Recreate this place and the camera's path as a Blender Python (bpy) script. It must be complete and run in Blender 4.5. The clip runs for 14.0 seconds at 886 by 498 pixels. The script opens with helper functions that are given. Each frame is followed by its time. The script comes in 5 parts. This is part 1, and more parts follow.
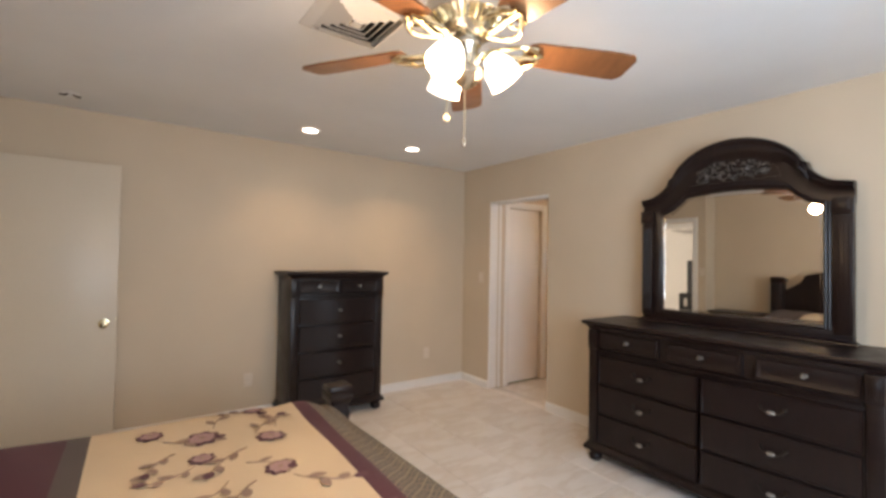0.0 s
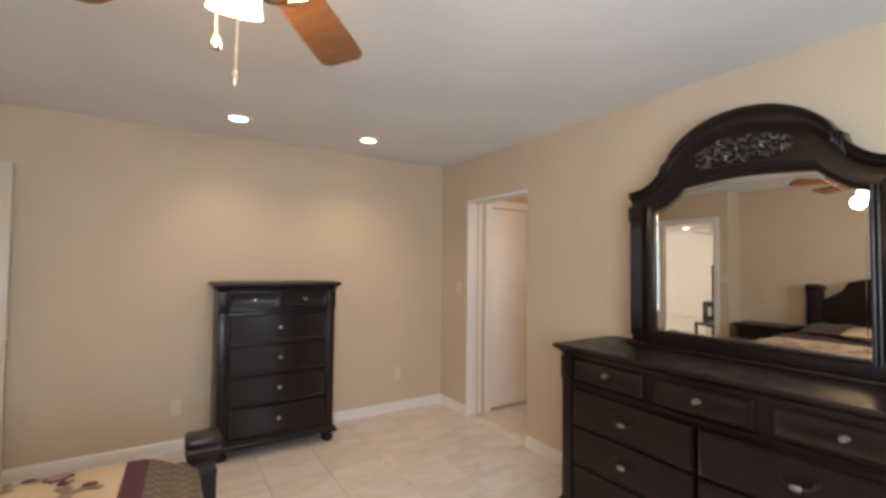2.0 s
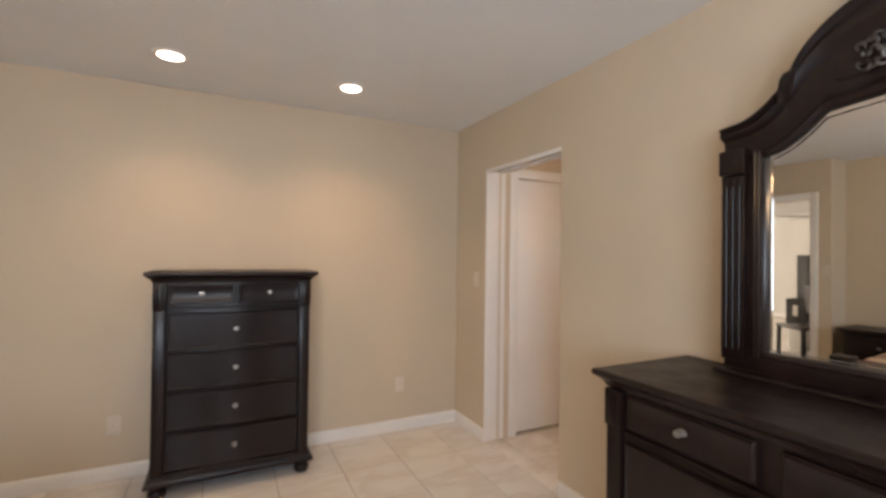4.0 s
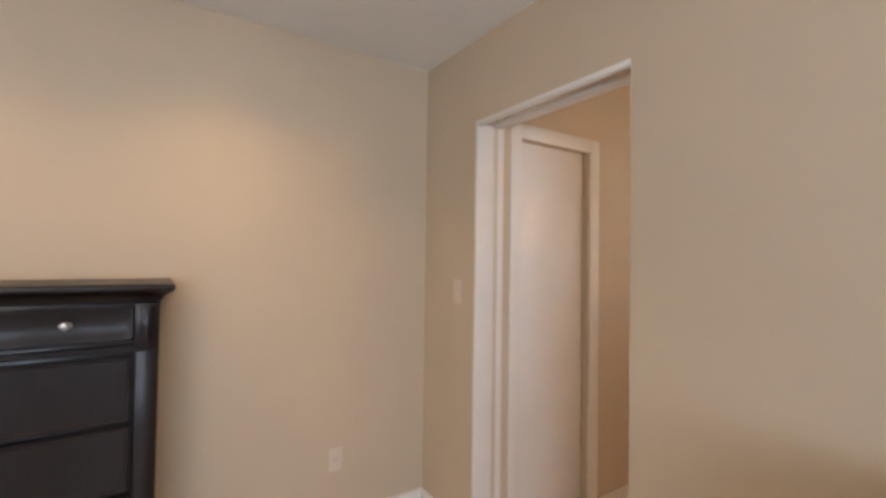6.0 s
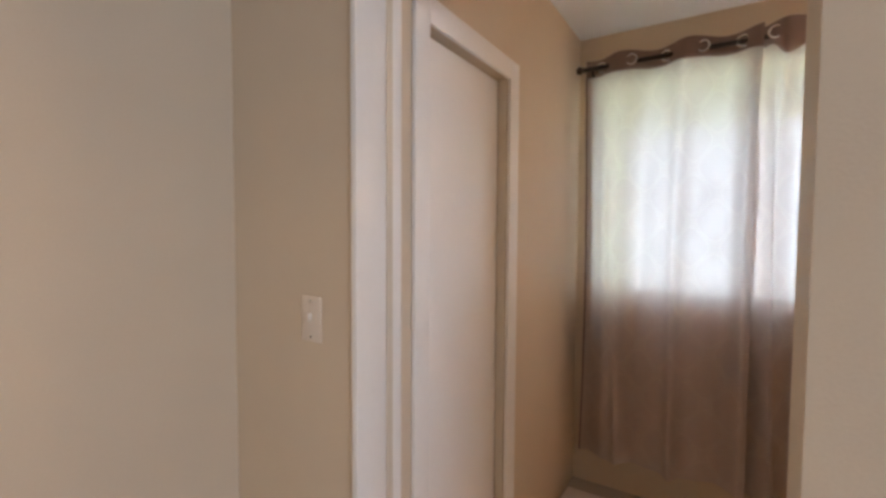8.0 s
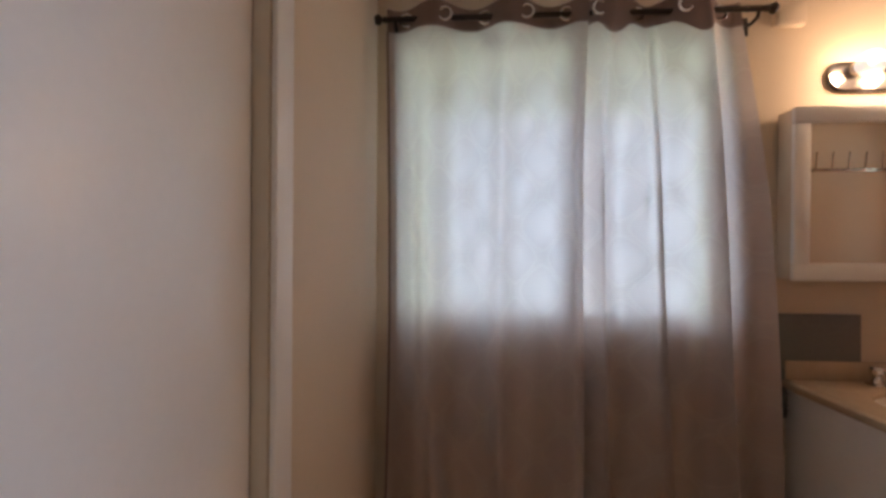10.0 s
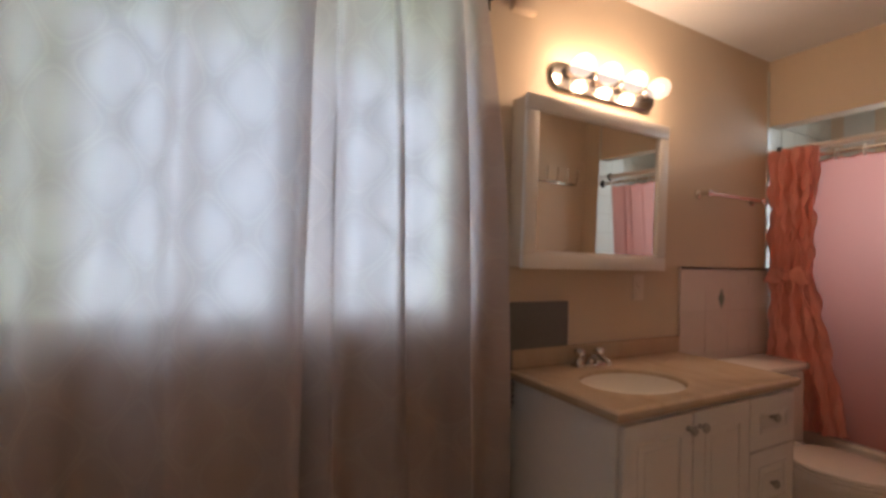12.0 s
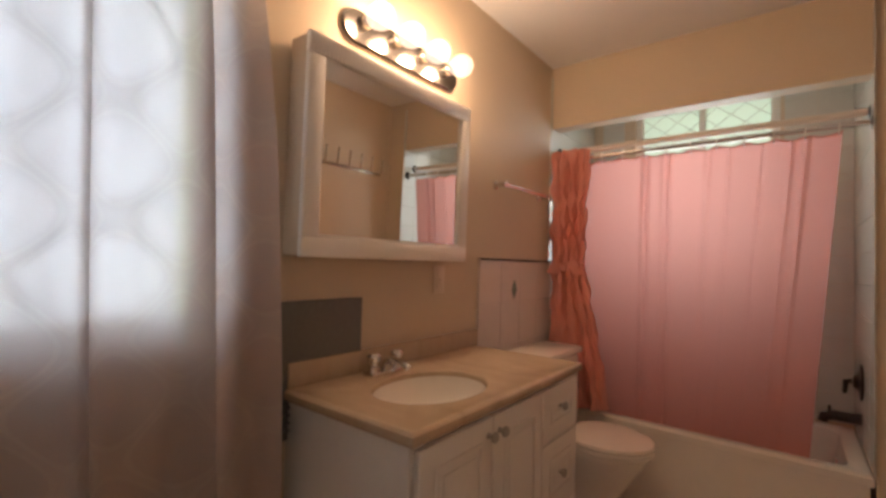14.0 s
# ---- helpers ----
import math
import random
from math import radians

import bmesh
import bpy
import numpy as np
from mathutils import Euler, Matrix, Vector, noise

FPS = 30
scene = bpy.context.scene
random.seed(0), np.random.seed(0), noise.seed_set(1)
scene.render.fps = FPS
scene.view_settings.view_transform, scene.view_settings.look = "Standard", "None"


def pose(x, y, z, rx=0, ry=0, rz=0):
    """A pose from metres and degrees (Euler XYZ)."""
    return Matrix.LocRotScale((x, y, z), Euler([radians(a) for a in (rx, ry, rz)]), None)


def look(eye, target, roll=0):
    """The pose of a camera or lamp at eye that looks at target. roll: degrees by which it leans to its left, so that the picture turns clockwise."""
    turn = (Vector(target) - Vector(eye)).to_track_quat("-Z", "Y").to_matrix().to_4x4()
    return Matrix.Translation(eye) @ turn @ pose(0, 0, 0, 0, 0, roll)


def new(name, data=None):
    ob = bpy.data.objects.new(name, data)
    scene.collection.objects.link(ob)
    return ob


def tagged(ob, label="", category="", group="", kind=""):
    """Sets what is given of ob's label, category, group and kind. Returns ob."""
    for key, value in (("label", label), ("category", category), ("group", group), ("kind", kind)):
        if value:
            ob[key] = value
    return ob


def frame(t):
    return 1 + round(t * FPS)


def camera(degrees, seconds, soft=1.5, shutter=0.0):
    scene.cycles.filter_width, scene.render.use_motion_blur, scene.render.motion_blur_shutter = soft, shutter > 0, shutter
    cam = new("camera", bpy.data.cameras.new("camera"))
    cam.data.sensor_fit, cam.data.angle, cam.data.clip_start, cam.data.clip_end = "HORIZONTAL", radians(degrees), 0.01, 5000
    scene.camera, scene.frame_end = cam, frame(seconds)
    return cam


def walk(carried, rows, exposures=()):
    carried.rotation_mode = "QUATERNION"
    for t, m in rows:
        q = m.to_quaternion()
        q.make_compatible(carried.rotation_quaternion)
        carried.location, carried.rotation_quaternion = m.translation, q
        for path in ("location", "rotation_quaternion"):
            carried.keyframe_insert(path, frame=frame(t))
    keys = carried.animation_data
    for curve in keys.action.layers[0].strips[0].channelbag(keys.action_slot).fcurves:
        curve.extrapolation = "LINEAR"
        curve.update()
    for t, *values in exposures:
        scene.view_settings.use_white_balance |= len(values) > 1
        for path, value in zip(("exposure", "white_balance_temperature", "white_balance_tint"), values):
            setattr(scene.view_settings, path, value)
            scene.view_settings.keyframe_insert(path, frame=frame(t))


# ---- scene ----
cam = camera(90.1, 14.0, soft=3.2)
PATH = [
    (0, (-3.237, -4.115, 1.406), (-2.076, -2.488, 1.45), 1.0),
    (0.5, (-3.058, -4.07, 1.411), (-1.896, -2.443, 1.462), 1.0),
    (1, (-2.857, -4.033, 1.428), (-1.698, -2.404, 1.489), 0.7),
    (1.5, (-2.654, -3.993, 1.432), (-1.527, -2.342, 1.502), 0.6),
    (2, (-2.462, -3.923, 1.431), (-1.396, -2.233, 1.498), 0.6),
    (2.5, (-2.277, -3.831, 1.431), (-1.277, -2.1, 1.488), 0.8),
    (3, (-2.066, -3.706, 1.421), (-1.155, -1.926, 1.449), 0.7),
    (3.2, (-2.0, -3.645, 1.413), (-1.118, -1.851, 1.438), 0.7),
    (5.5, (-1.412, -2.454, 1.375), (-0.437, -0.708, 1.416), 1.7),
    (6, (-1.296, -2.158, 1.37), (-0.199, -0.486, 1.414), 0.8),
    (6.5, (-1.162, -1.874, 1.374), (0.053, -0.285, 1.416), -0.0),
    (7, (-1.078, -1.646, 1.406), (0.277, -0.176, 1.394), -0.4),
    (7.3, (-0.997, -1.486, 1.412), (0.464, -0.121, 1.391), -0.6),
    (7.5, (-0.922, -1.397, 1.412), (0.596, -0.096, 1.383), -0.1),
    (7.7, (-0.853, -1.31, 1.437), (0.734, -0.094, 1.376), 0.1),
    (9.8, (-0.111, -0.888, 1.371), (1.875, -0.655, 1.382), 0.3),
    (10, (-0.04, -0.883, 1.374), (1.955, -0.747, 1.381), 0.3),
    (10.5, (0.081, -0.866, 1.365), (2.075, -1.016, 1.368), 0.7),
    (11, (0.182, -0.883, 1.343), (2.129, -1.34, 1.356), 1.1),
    (11.5, (0.302, -0.964, 1.32), (2.176, -1.665, 1.337), 1.4),
    (12, (0.393, -1.064, 1.3), (2.164, -1.992, 1.338), 1.7),
    (12.5, (0.459, -1.153, 1.291), (2.103, -2.29, 1.357), 1.7),
    (13, (0.517, -1.224, 1.289), (2.024, -2.538, 1.366), 1.5),
    (13.5, (0.57, -1.281, 1.281), (1.942, -2.735, 1.354), 1.6),
    (14, (0.603, -1.342, 1.265), (1.843, -2.911, 1.324), 1.6),
]
EXPOSURES = [(0, 0.19, 6950, 18), (3.2, 0.20, 6950, 18), (5.3, 0.26, 6750, 18.5), (7.7, 0.20, 6400, 19), (9.8, -0.37, 5950, 20.5), (11.5, -0.47, 5900, 20.5), (13.2, -0.45, 6100, 21), (14, -0.14, 6300, 21)]
walk(cam, [(t, look(eye, target, roll)) for t, eye, target, roll in PATH], EXPOSURES)

# ---- light ----
world = bpy.data.worlds.new("sky")
world.use_nodes = True
scene.world = world
wn = world.node_tree.nodes
sky = wn.new("ShaderNodeTexSky")
sky.sky_type, sky.sun_disc = "NISHITA", False
sky.sun_elevation, sky.sun_rotation = radians(45), radians(-60)
world.node_tree.links.new(sky.outputs[0], wn["Background"].inputs[0])
wn["Background"].inputs[1].default_value = 0.12


def lamp(name, kind, m, watts, colour, **more):
    data = bpy.data.lights.new(name, kind)
    data.energy, data.color = watts, colour
    for k, v in more.items():
        if k == "size":
            if kind == "AREA":
                data.shape, data.size, data.size_y = "RECTANGLE", v[0], v[1]
            else:
                data.shadow_soft_size = v
        elif k == "cone":
            data.spot_size, data.spot_blend = radians(v), 0.9
    ob = new(name, data)
    ob.matrix_world = m
    return ob


sun = lamp("sun", "SUN", look((-12, 7, 14), (0, 0, 0)), 2.0, (1, 0.95, 0.88))
sun.data.angle = radians(0.5)
WARM, DAY = (1.0, 0.715, 0.41), (0.62, 0.81, 1.0)
HALL = (1.0, 0.93, 0.84)
FAN = Vector((-2.354, -2.984, 0))
SHADES = (85, 205, 325)
for a in SHADES:
    p = FAN + Vector((0.165 * math.cos(radians(a)), 0.165 * math.sin(radians(a)), 1.948))
    lamp("fan_bulb_light", "POINT", pose(p.x, p.y, p.z), 7.6, WARM, size=0.05)
for x in (-2.045, -1.07):
    lamp("recessed_light", "SPOT", pose(x, -0.55, 2.42), 19, WARM, size=0.05, cone=125)
lamp("south_window_light", "AREA", look((-2.3, -4.92, 1.45), (-0.5, -0.6, 2.4)), 60, DAY, size=(1.7, 1.1))
tub_light = lamp("tub_window_light", "AREA", look((1.07, -4.615, 1.78), (1.07, 0, 1.5)), 8.5, (0.86, 0.97, 0.92), size=(0.70, 0.98))
tub_light.data.spread = radians(125)
BULBS = (-2.322, -2.472, -2.622, -2.772)
for y in BULBS:
    lamp("globe_light", "POINT", pose(1.655, y, 2.066), 4.8, (1.0, 0.66, 0.36), size=0.022)
# unseen fill lamp, added to brighten the adjoining room
lamp("hall_fill", "POINT", pose(-6.2, 3.4, 2.1), 170, HALL, size=0.1)


# ---- materials ----
def shader(name):
    m = bpy.data.materials.new(name)
    m.use_nodes = True
    t = m.node_tree
    return m, t.nodes, t.links, t.nodes["Principled BSDF"]


def ramp(n, l, src, stops):
    r = n.new("ShaderNodeValToRGB")
    while len(r.color_ramp.elements) < len(stops):
        r.color_ramp.elements.new(0.5)
    for e, (p, c) in zip(r.color_ramp.elements, stops):
        e.position, e.color = p, (*c, 1)
    l.new(src, r.inputs[0])
    return r.outputs[0]


def noise_tex(n, l, co, scale, detail=4, rough=0.55, stretch=None):
    if stretch:
        mp = n.new("ShaderNodeMapping")
        mp.inputs["Scale"].default_value = stretch
        l.new(co, mp.inputs[0])
        co = mp.outputs[0]
    t = n.new("ShaderNodeTexNoise")
    t.inputs["Scale"].default_value, t.inputs["Detail"].default_value, t.inputs["Roughness"].default_value = scale, detail, rough
    l.new(co, t.inputs[0])
    return t.outputs[0]


def bump(n, l, b, src, strength, dist):
    k = n.new("ShaderNodeBump")
    k.inputs["Strength"].default_value, k.inputs["Distance"].default_value = strength, dist
    l.new(src, k.inputs["Height"])
    l.new(k.outputs[0], b.inputs["Normal"])


def mix(n, l, fac, a, b):
    x = n.new("ShaderNodeMix")
    x.data_type = "RGBA"
    if hasattr(fac, "is_output"):
        l.new(fac, x.inputs[0])
    else:
        x.inputs[0].default_value = fac
    for v, s in ((a, 6), (b, 7)):
        if hasattr(v, "is_output"):
            l.new(v, x.inputs[s])
        else:
            x.inputs[s].default_value = (*v, 1)
    return x.outputs[2]


def sc(c, k):
    return tuple(min(1, v * k) for v in c)


def paint(name, c, rough=0.5, vary=0.06, grain=90, relief=0.15, metal=0.0, spread=1.6, sheen=0.0):
    """Painted, plastic, ceramic or metal surface: broad tone drift and fine grain."""
    m, n, l, b = shader(name)
    co = n.new("ShaderNodeTexCoord").outputs["Object"]
    broad = ramp(n, l, noise_tex(n, l, co, spread), [(0.3, sc(c, 1 - vary)), (0.7, sc(c, 1 + vary))])
    fine = noise_tex(n, l, co, grain, 3)
    l.new(mix(n, l, 0.04, broad, fine), b.inputs["Base Color"]) if metal < 0.5 else l.new(broad, b.inputs["Base Color"])
    b.inputs["Roughness"].default_value, b.inputs["Metallic"].default_value = rough, metal
    if relief:
        bump(n, l, b, fine, relief, 0.002)
    if sheen:
        b.inputs["Sheen Weight"].default_value = sheen
    return m


def wood(name, dark, light, rough, along=(1, 1, 14), coat=0.0, relief=0.08):
    m, n, l, b = shader(name)
    co = n.new("ShaderNodeTexCoord").outputs["Object"]
    g = noise_tex(n, l, co, 5, 6, 0.6, along)
    f = noise_tex(n, l, co, 40, 4, 0.6, along)
    col = mix(n, l, 0.25, ramp(n, l, g, [(0.3, dark), (0.7, light)]), ramp(n, l, f, [(0.35, dark), (0.65, light)]))
    l.new(col, b.inputs["Base Color"])
    l.new(ramp(n, l, noise_tex(n, l, co, 9), [(0.3, (rough * 0.8,) * 3), (0.7, (rough * 1.25,) * 3)]), b.inputs["Roughness"])
    b.inputs["Coat Weight"].default_value = coat
    b.inputs["Specular IOR Level"].default_value = 0.3
    b.inputs["Coat Roughness"].default_value = 0.18
    bump(n, l, b, f, relief, 0.001)
    return m


def marble(name, base, vein, rough):
    m, n, l, b = shader(name)
    co = n.new("ShaderNodeTexCoord").outputs["Object"]
    info = n.new("ShaderNodeObjectInfo")
    add = n.new("ShaderNodeVectorMath")
    add.operation = "MULTIPLY_ADD"
    l.new(info.outputs["Random"], add.inputs[0])
    add.inputs[1].default_value = (37, 53, 11)
    l.new(co, add.inputs[2])
    v = noise_tex(n, l, add.outputs[0], 1.5, 6, 0.6, (1.2, 3.2, 1))
    w = noise_tex(n, l, add.outputs[0], 6, 5, 0.6, (1, 2.4, 1))
    tone = mix(n, l, info.outputs["Random"], sc(base, 0.965), sc(base, 1.02))
    veins = ramp(n, l, v, [(0.44, (0, 0, 0)), (0.53, (0.85, 0.85, 0.85)), (0.60, (0, 0, 0))])
    soft = ramp(n, l, w, [(0.45, (0, 0, 0)), (0.75, (0.35, 0.35, 0.35))])
    col = mix(n, l, soft, mix(n, l, veins, tone, vein), vein)
    l.new(col, b.inputs["Base Color"])
    b.inputs["Roughness"].default_value = rough
    bump(n, l, b, w, 0.03, 0.001)
    return m


def cloth(name, c, through_light, vary=0.08, weave=900, pass_c=None):
    """Woven fabric that lets part of the light pass."""
    m, n, l, b = shader(name)
    co = n.new("ShaderNodeTexCoord").outputs["Object"]
    base = ramp(n, l, noise_tex(n, l, co, 3), [(0.3, sc(c, 1 - vary)), (0.7, sc(c, 1 + vary))])
    fine = noise_tex(n, l, co, weave, 2)
    col = mix(n, l, 0.06, base, fine)
    l.new(col, b.inputs["Base Color"])
    b.inputs["Roughness"].default_value = 0.85
    b.inputs["Sheen Weight"].default_value = 0.02
    b.inputs["Specular IOR Level"].default_value = 0.2
    bump(n, l, b, fine, 0.2, 0.001)
    if through_light:
        t = n.new("ShaderNodeBsdfTranslucent")
        if pass_c:
            t.inputs[0].default_value = (*pass_c, 1)
        else:
            l.new(col, t.inputs[0])
        s = n.new("ShaderNodeMixShader")
        s.inputs[0].default_value = through_light
        l.new(b.outputs[0], s.inputs[1])
        l.new(t.outputs[0], s.inputs[2])
        l.new(s.outputs[0], n["Material Output"].inputs[0])
    return m, n, l, b, co, col


def glow(name, c, strength):
    m, n, l, b = shader(name)
    b.inputs["Base Color"].default_value = (*c, 1)
    b.inputs["Emission Color"].default_value = (*c, 1)
    b.inputs["Emission Strength"].default_value = strength
    return m


WALL = paint("beige_wall_paint", (0.635, 0.52, 0.38), 0.62, 0.035, 160, 0.22)
CEIL = paint("white_ceiling_paint", (0.82, 0.825, 0.825), 0.75, 0.03, 120, 0.35)
WHITE = paint("white_gloss_paint", (0.84, 0.81, 0.765), 0.32, 0.03, 60, 0.08)
DOORW = paint("off_white_door_paint", (0.66, 0.58, 0.46), 0.38, 0.03, 60, 0.08)
ESPRESSO = wood("espresso_wood", (0.0075, 0.0034, 0.0030), (0.0155, 0.0066, 0.0053), 0.36, (1.5, 1.5, 9), 0.12, 0.02)
ESPRESSO_H = wood("espresso_wood_across", (0.0075, 0.0034, 0.0030), (0.0155, 0.0066, 0.0053), 0.41, (9, 1.5, 1.5), 0.12, 0.02)
GROOVE = paint("dark_shadow_gap", (0.008, 0.006, 0.005), 0.7, 0.1)
PEWTER = paint("pewter", (0.40, 0.38, 0.355), 0.36, 0.15, 60, 0.2, 0.9)
CARVED = paint("aged_silver_carving", (0.11, 0.095, 0.085), 0.38, 0.6, 40, 0.5, 0.6, 30)
CHROME = paint("chrome", (0.72, 0.70, 0.68), 0.08, 0.05, 30, 0.0, 1.0)
SMOKED = paint("smoky_chrome", (0.34, 0.31, 0.28), 0.2, 0.08, 30, 0.0, 1.0)
NICKEL = paint("brushed_nickel", (0.55, 0.49, 0.40), 0.25, 0.08, 40, 0.05, 1.0)
BRASS = paint("polished_brass", (0.80, 0.68, 0.44), 0.2, 0.08, 40, 0.05, 1.0)
IRON = paint("dark_bronze_metal", (0.045, 0.035, 0.03), 0.35, 0.1, 40, 0.1, 0.7)
BLADE = wood("cherry_blade", (0.12, 0.050, 0.021), (0.22, 0.098, 0.042), 0.36, (7, 1.2, 1.2), 0.25)
TILE = marble("veined_floor_tile", (0.80, 0.745, 0.685), (0.70, 0.62, 0.54), 0.17)
GROUT = paint("grout", (0.42, 0.36, 0.30), 0.85, 0.08, 200, 0.3)
BTILE = paint("glazed_wall_tile", (0.74, 0.66, 0.60), 0.14, 0.03, 20, 0.02)
ATILE = paint("glazed_white_tile", (0.64, 0.64, 0.59), 0.12, 0.02, 20, 0.02)
PORC = paint("porcelain", (0.80, 0.74, 0.66), 0.10, 0.02, 20, 0.0)
COUNTER = marble("beige_cultured_marble", (0.55, 0.42, 0.29), (0.48, 0.36, 0.245), 0.22)
VANITY = paint("white_cabinet_paint", (0.76, 0.72, 0.67), 0.36, 0.03, 60, 0.06)
SLATE = paint("grey_enamel", (0.115, 0.115, 0.105), 0.45, 0.1, 60, 0.1)
PLASTIC = paint("ivory_plastic", (0.72, 0.62, 0.51), 0.35, 0.02, 60, 0.0)
BLACK = paint("black_lacquer", (0.012, 0.012, 0.012), 0.25, 0.1)
DISC = glow("lit_recessed_lens", (1.0, 0.93, 0.80), 9)
SHADE = glow("lit_frosted_glass", (1.0, 0.90, 0.74), 5.5)
FILAMENT = glow("lit_filament", (1.0, 0.82, 0.56), 30)
HALLW = paint("hall_white_paint", (0.78, 0.77, 0.72), 0.6, 0.02, 160, 0.2)
SKYCARD = glow("overcast_sky", (0.86, 0.93, 1.0), 7.6)
# emission stands in for daylight off foliage and lights the curtain's edges
LEAFCARD = glow("foliage_glow", (0.82, 0.90, 0.66), 3.2)
# glow of an added card that brightens the obscure pane
PANE_FILL = glow("tub_pane_fill_glow", (0.90, 0.96, 0.86), 1.7)
GRASS = paint("lawn", (0.07, 0.12, 0.03), 0.9, 0.3, 60, 0.4)

MIRROR, n_, l_, b_ = shader("mirror_glass")
b_.inputs["Base Color"].default_value = (0.80, 0.79, 0.76, 1)
b_.inputs["Metallic"].default_value, b_.inputs["Roughness"].default_value = 1.0, 0.006


def clear_glass(name, tint, gloss=0.12):
    m, n, l, b = shader(name)
    t, g, s = n.new("ShaderNodeBsdfTransparent"), n.new("ShaderNodeBsdfGlossy"), n.new("ShaderNodeMixShader")
    f = n.new("ShaderNodeFresnel")
    t.inputs[0].default_value = (*tint, 1)
    g.inputs["Roughness"].default_value = 0.03
    l.new(f.outputs[0], s.inputs[0])
    l.new(t.outputs[0], s.inputs[1])
    l.new(g.outputs[0], s.inputs[2])
    l.new(s.outputs[0], n["Material Output"].inputs[0])
    return m


PANE = clear_glass("window_pane_glass", (0.95, 0.98, 0.96))
GLOBE, n_, l_, b_ = shader("lit_globe_glass")
t_, e_, x_ = n_.new("ShaderNodeBsdfTransparent"), n_.new("ShaderNodeEmission"), n_.new("ShaderNodeAddShader")
e_.inputs[0].default_value, e_.inputs[1].default_value = (1.0, 0.84, 0.64, 1), 0.55
l_.new(t_.outputs[0], x_.inputs[0])
l_.new(e_.outputs[0], x_.inputs[1])
l_.new(x_.outputs[0], n_["Material Output"].inputs[0])
OBSCURE, n_, l_, b_ = shader("obscure_pane_glass")
t_ = n_.new("ShaderNodeBsdfTranslucent")
t_.inputs[0].default_value = (0.86, 0.95, 0.86, 1)
x_ = n_.new("ShaderNodeMixShader")
x_.inputs[0].default_value = 0.62
b_.inputs["Base Color"].default_value = (0.8, 0.86, 0.8, 1)
l_.new(b_.outputs[0], x_.inputs[1])
l_.new(t_.outputs[0], x_.inputs[2])
l_.new(x_.outputs[0], n_["Material Output"].inputs[0])

# window curtain: brown-grey fabric with a paler ogee trellis
DRAPE, n_, l_, b_, co_, col_ = cloth("trellis_drape", (0.53, 0.405, 0.34), 0.0)
sep = n_.new("ShaderNodeSeparateXYZ")
uv_ = n_.new("ShaderNodeUVMap")
l_.new(uv_.outputs[0], sep.inputs[0])


def op(kind, a, b=0.0):
    q = n_.new("ShaderNodeMath")
    q.operation = kind
    for i, v in enumerate((a, b)):
        if hasattr(v, "is_output"):
            l_.new(v, q.inputs[i])
        else:
            q.inputs[i].default_value = v
    return q.outputs[0]


wavy = op("ADD", op("COSINE", op("MULTIPLY", sep.outputs[0], 2 * math.pi / 0.186)), op("COSINE", op("MULTIPLY", sep.outputs[1], 2 * math.pi / 0.254)))
near = op("ABSOLUTE", wavy)
band = ramp(n_, l_, near, [(0.0, (0.55, 0.55, 0.55)), (0.10, (0.30, 0.30, 0.30)), (0.18, (1, 1, 1)), (0.30, (1, 1, 1)), (0.40, (0, 0, 0))])
tone_ = mix(n_, l_, op("MULTIPLY", band, 0.62), col_, (0.76, 0.66, 0.58))
l_.new(tone_, b_.inputs["Base Color"])
tr_ = n_.new("ShaderNodeBsdfTranslucent")
l_.new(mix(n_, l_, band, (0.66, 0.66, 0.67), (0.375, 0.375, 0.375)), tr_.inputs[0])
mx_ = n_.new("ShaderNodeMixShader")
mx_.inputs[0].default_value = 0.26
l_.new(b_.outputs[0], mx_.inputs[1])
l_.new(tr_.outputs[0], mx_.inputs[2])
see_, open_weave = n_.new("ShaderNodeBsdfTransparent"), n_.new("ShaderNodeMixShader")
open_weave.inputs[0].default_value = 0.022
l_.new(mx_.outputs[0], open_weave.inputs[1])
l_.new(see_.outputs[0], open_weave.inputs[2])
l_.new(open_weave.outputs[0], n_["Material Output"].inputs[0])

PINK = cloth("pink_shower_cloth", (0.46, 0.135, 0.085), 0.42, 0.04, 900, (0.88, 0.43, 0.385))[0]
CORAL = cloth("coral_ruffle_cloth", (0.84, 0.37, 0.28), 0.35, 0.08, 900, (0.94, 0.48, 0.38))[0]
CREAM = cloth("cream_quilt_cloth", (0.61, 0.455, 0.285), 0, 0.04)[0]
PLUM = cloth("plum_satin_cloth", (0.070, 0.010, 0.017), 0, 0.15)[0]
HEADING = cloth("opaque_heading_cloth", (0.25, 0.17, 0.145), 0, 0.1)[0]
BROWN = cloth("dark_brown_cloth", (0.085, 0.058, 0.045), 0, 0.12)[0]
MAUVE = cloth("mauve_thread", (0.38, 0.22, 0.20), 0, 0.1)[0]
PLUMT = cloth("plum_thread", (0.10, 0.028, 0.034), 0, 0.2)[0]
OLIVE = cloth("olive_thread", (0.30, 0.19, 0.13), 0, 0.2)[0]
LATTICE, n_, l_, b_, co_, col_ = cloth("lattice_brocade", (0.085, 0.062, 0.043), 0)
lat_ = n_.new("ShaderNodeSeparateXYZ")
l_.new(co_, lat_.inputs[0])
leg_a = op("ABSOLUTE", op("SINE", op("MULTIPLY", op("ADD", lat_.outputs[0], lat_.outputs[1]), 62.0)))
leg_b = op("ABSOLUTE", op("SINE", op("MULTIPLY", op("SUBTRACT", lat_.outputs[0], lat_.outputs[1]), 62.0)))
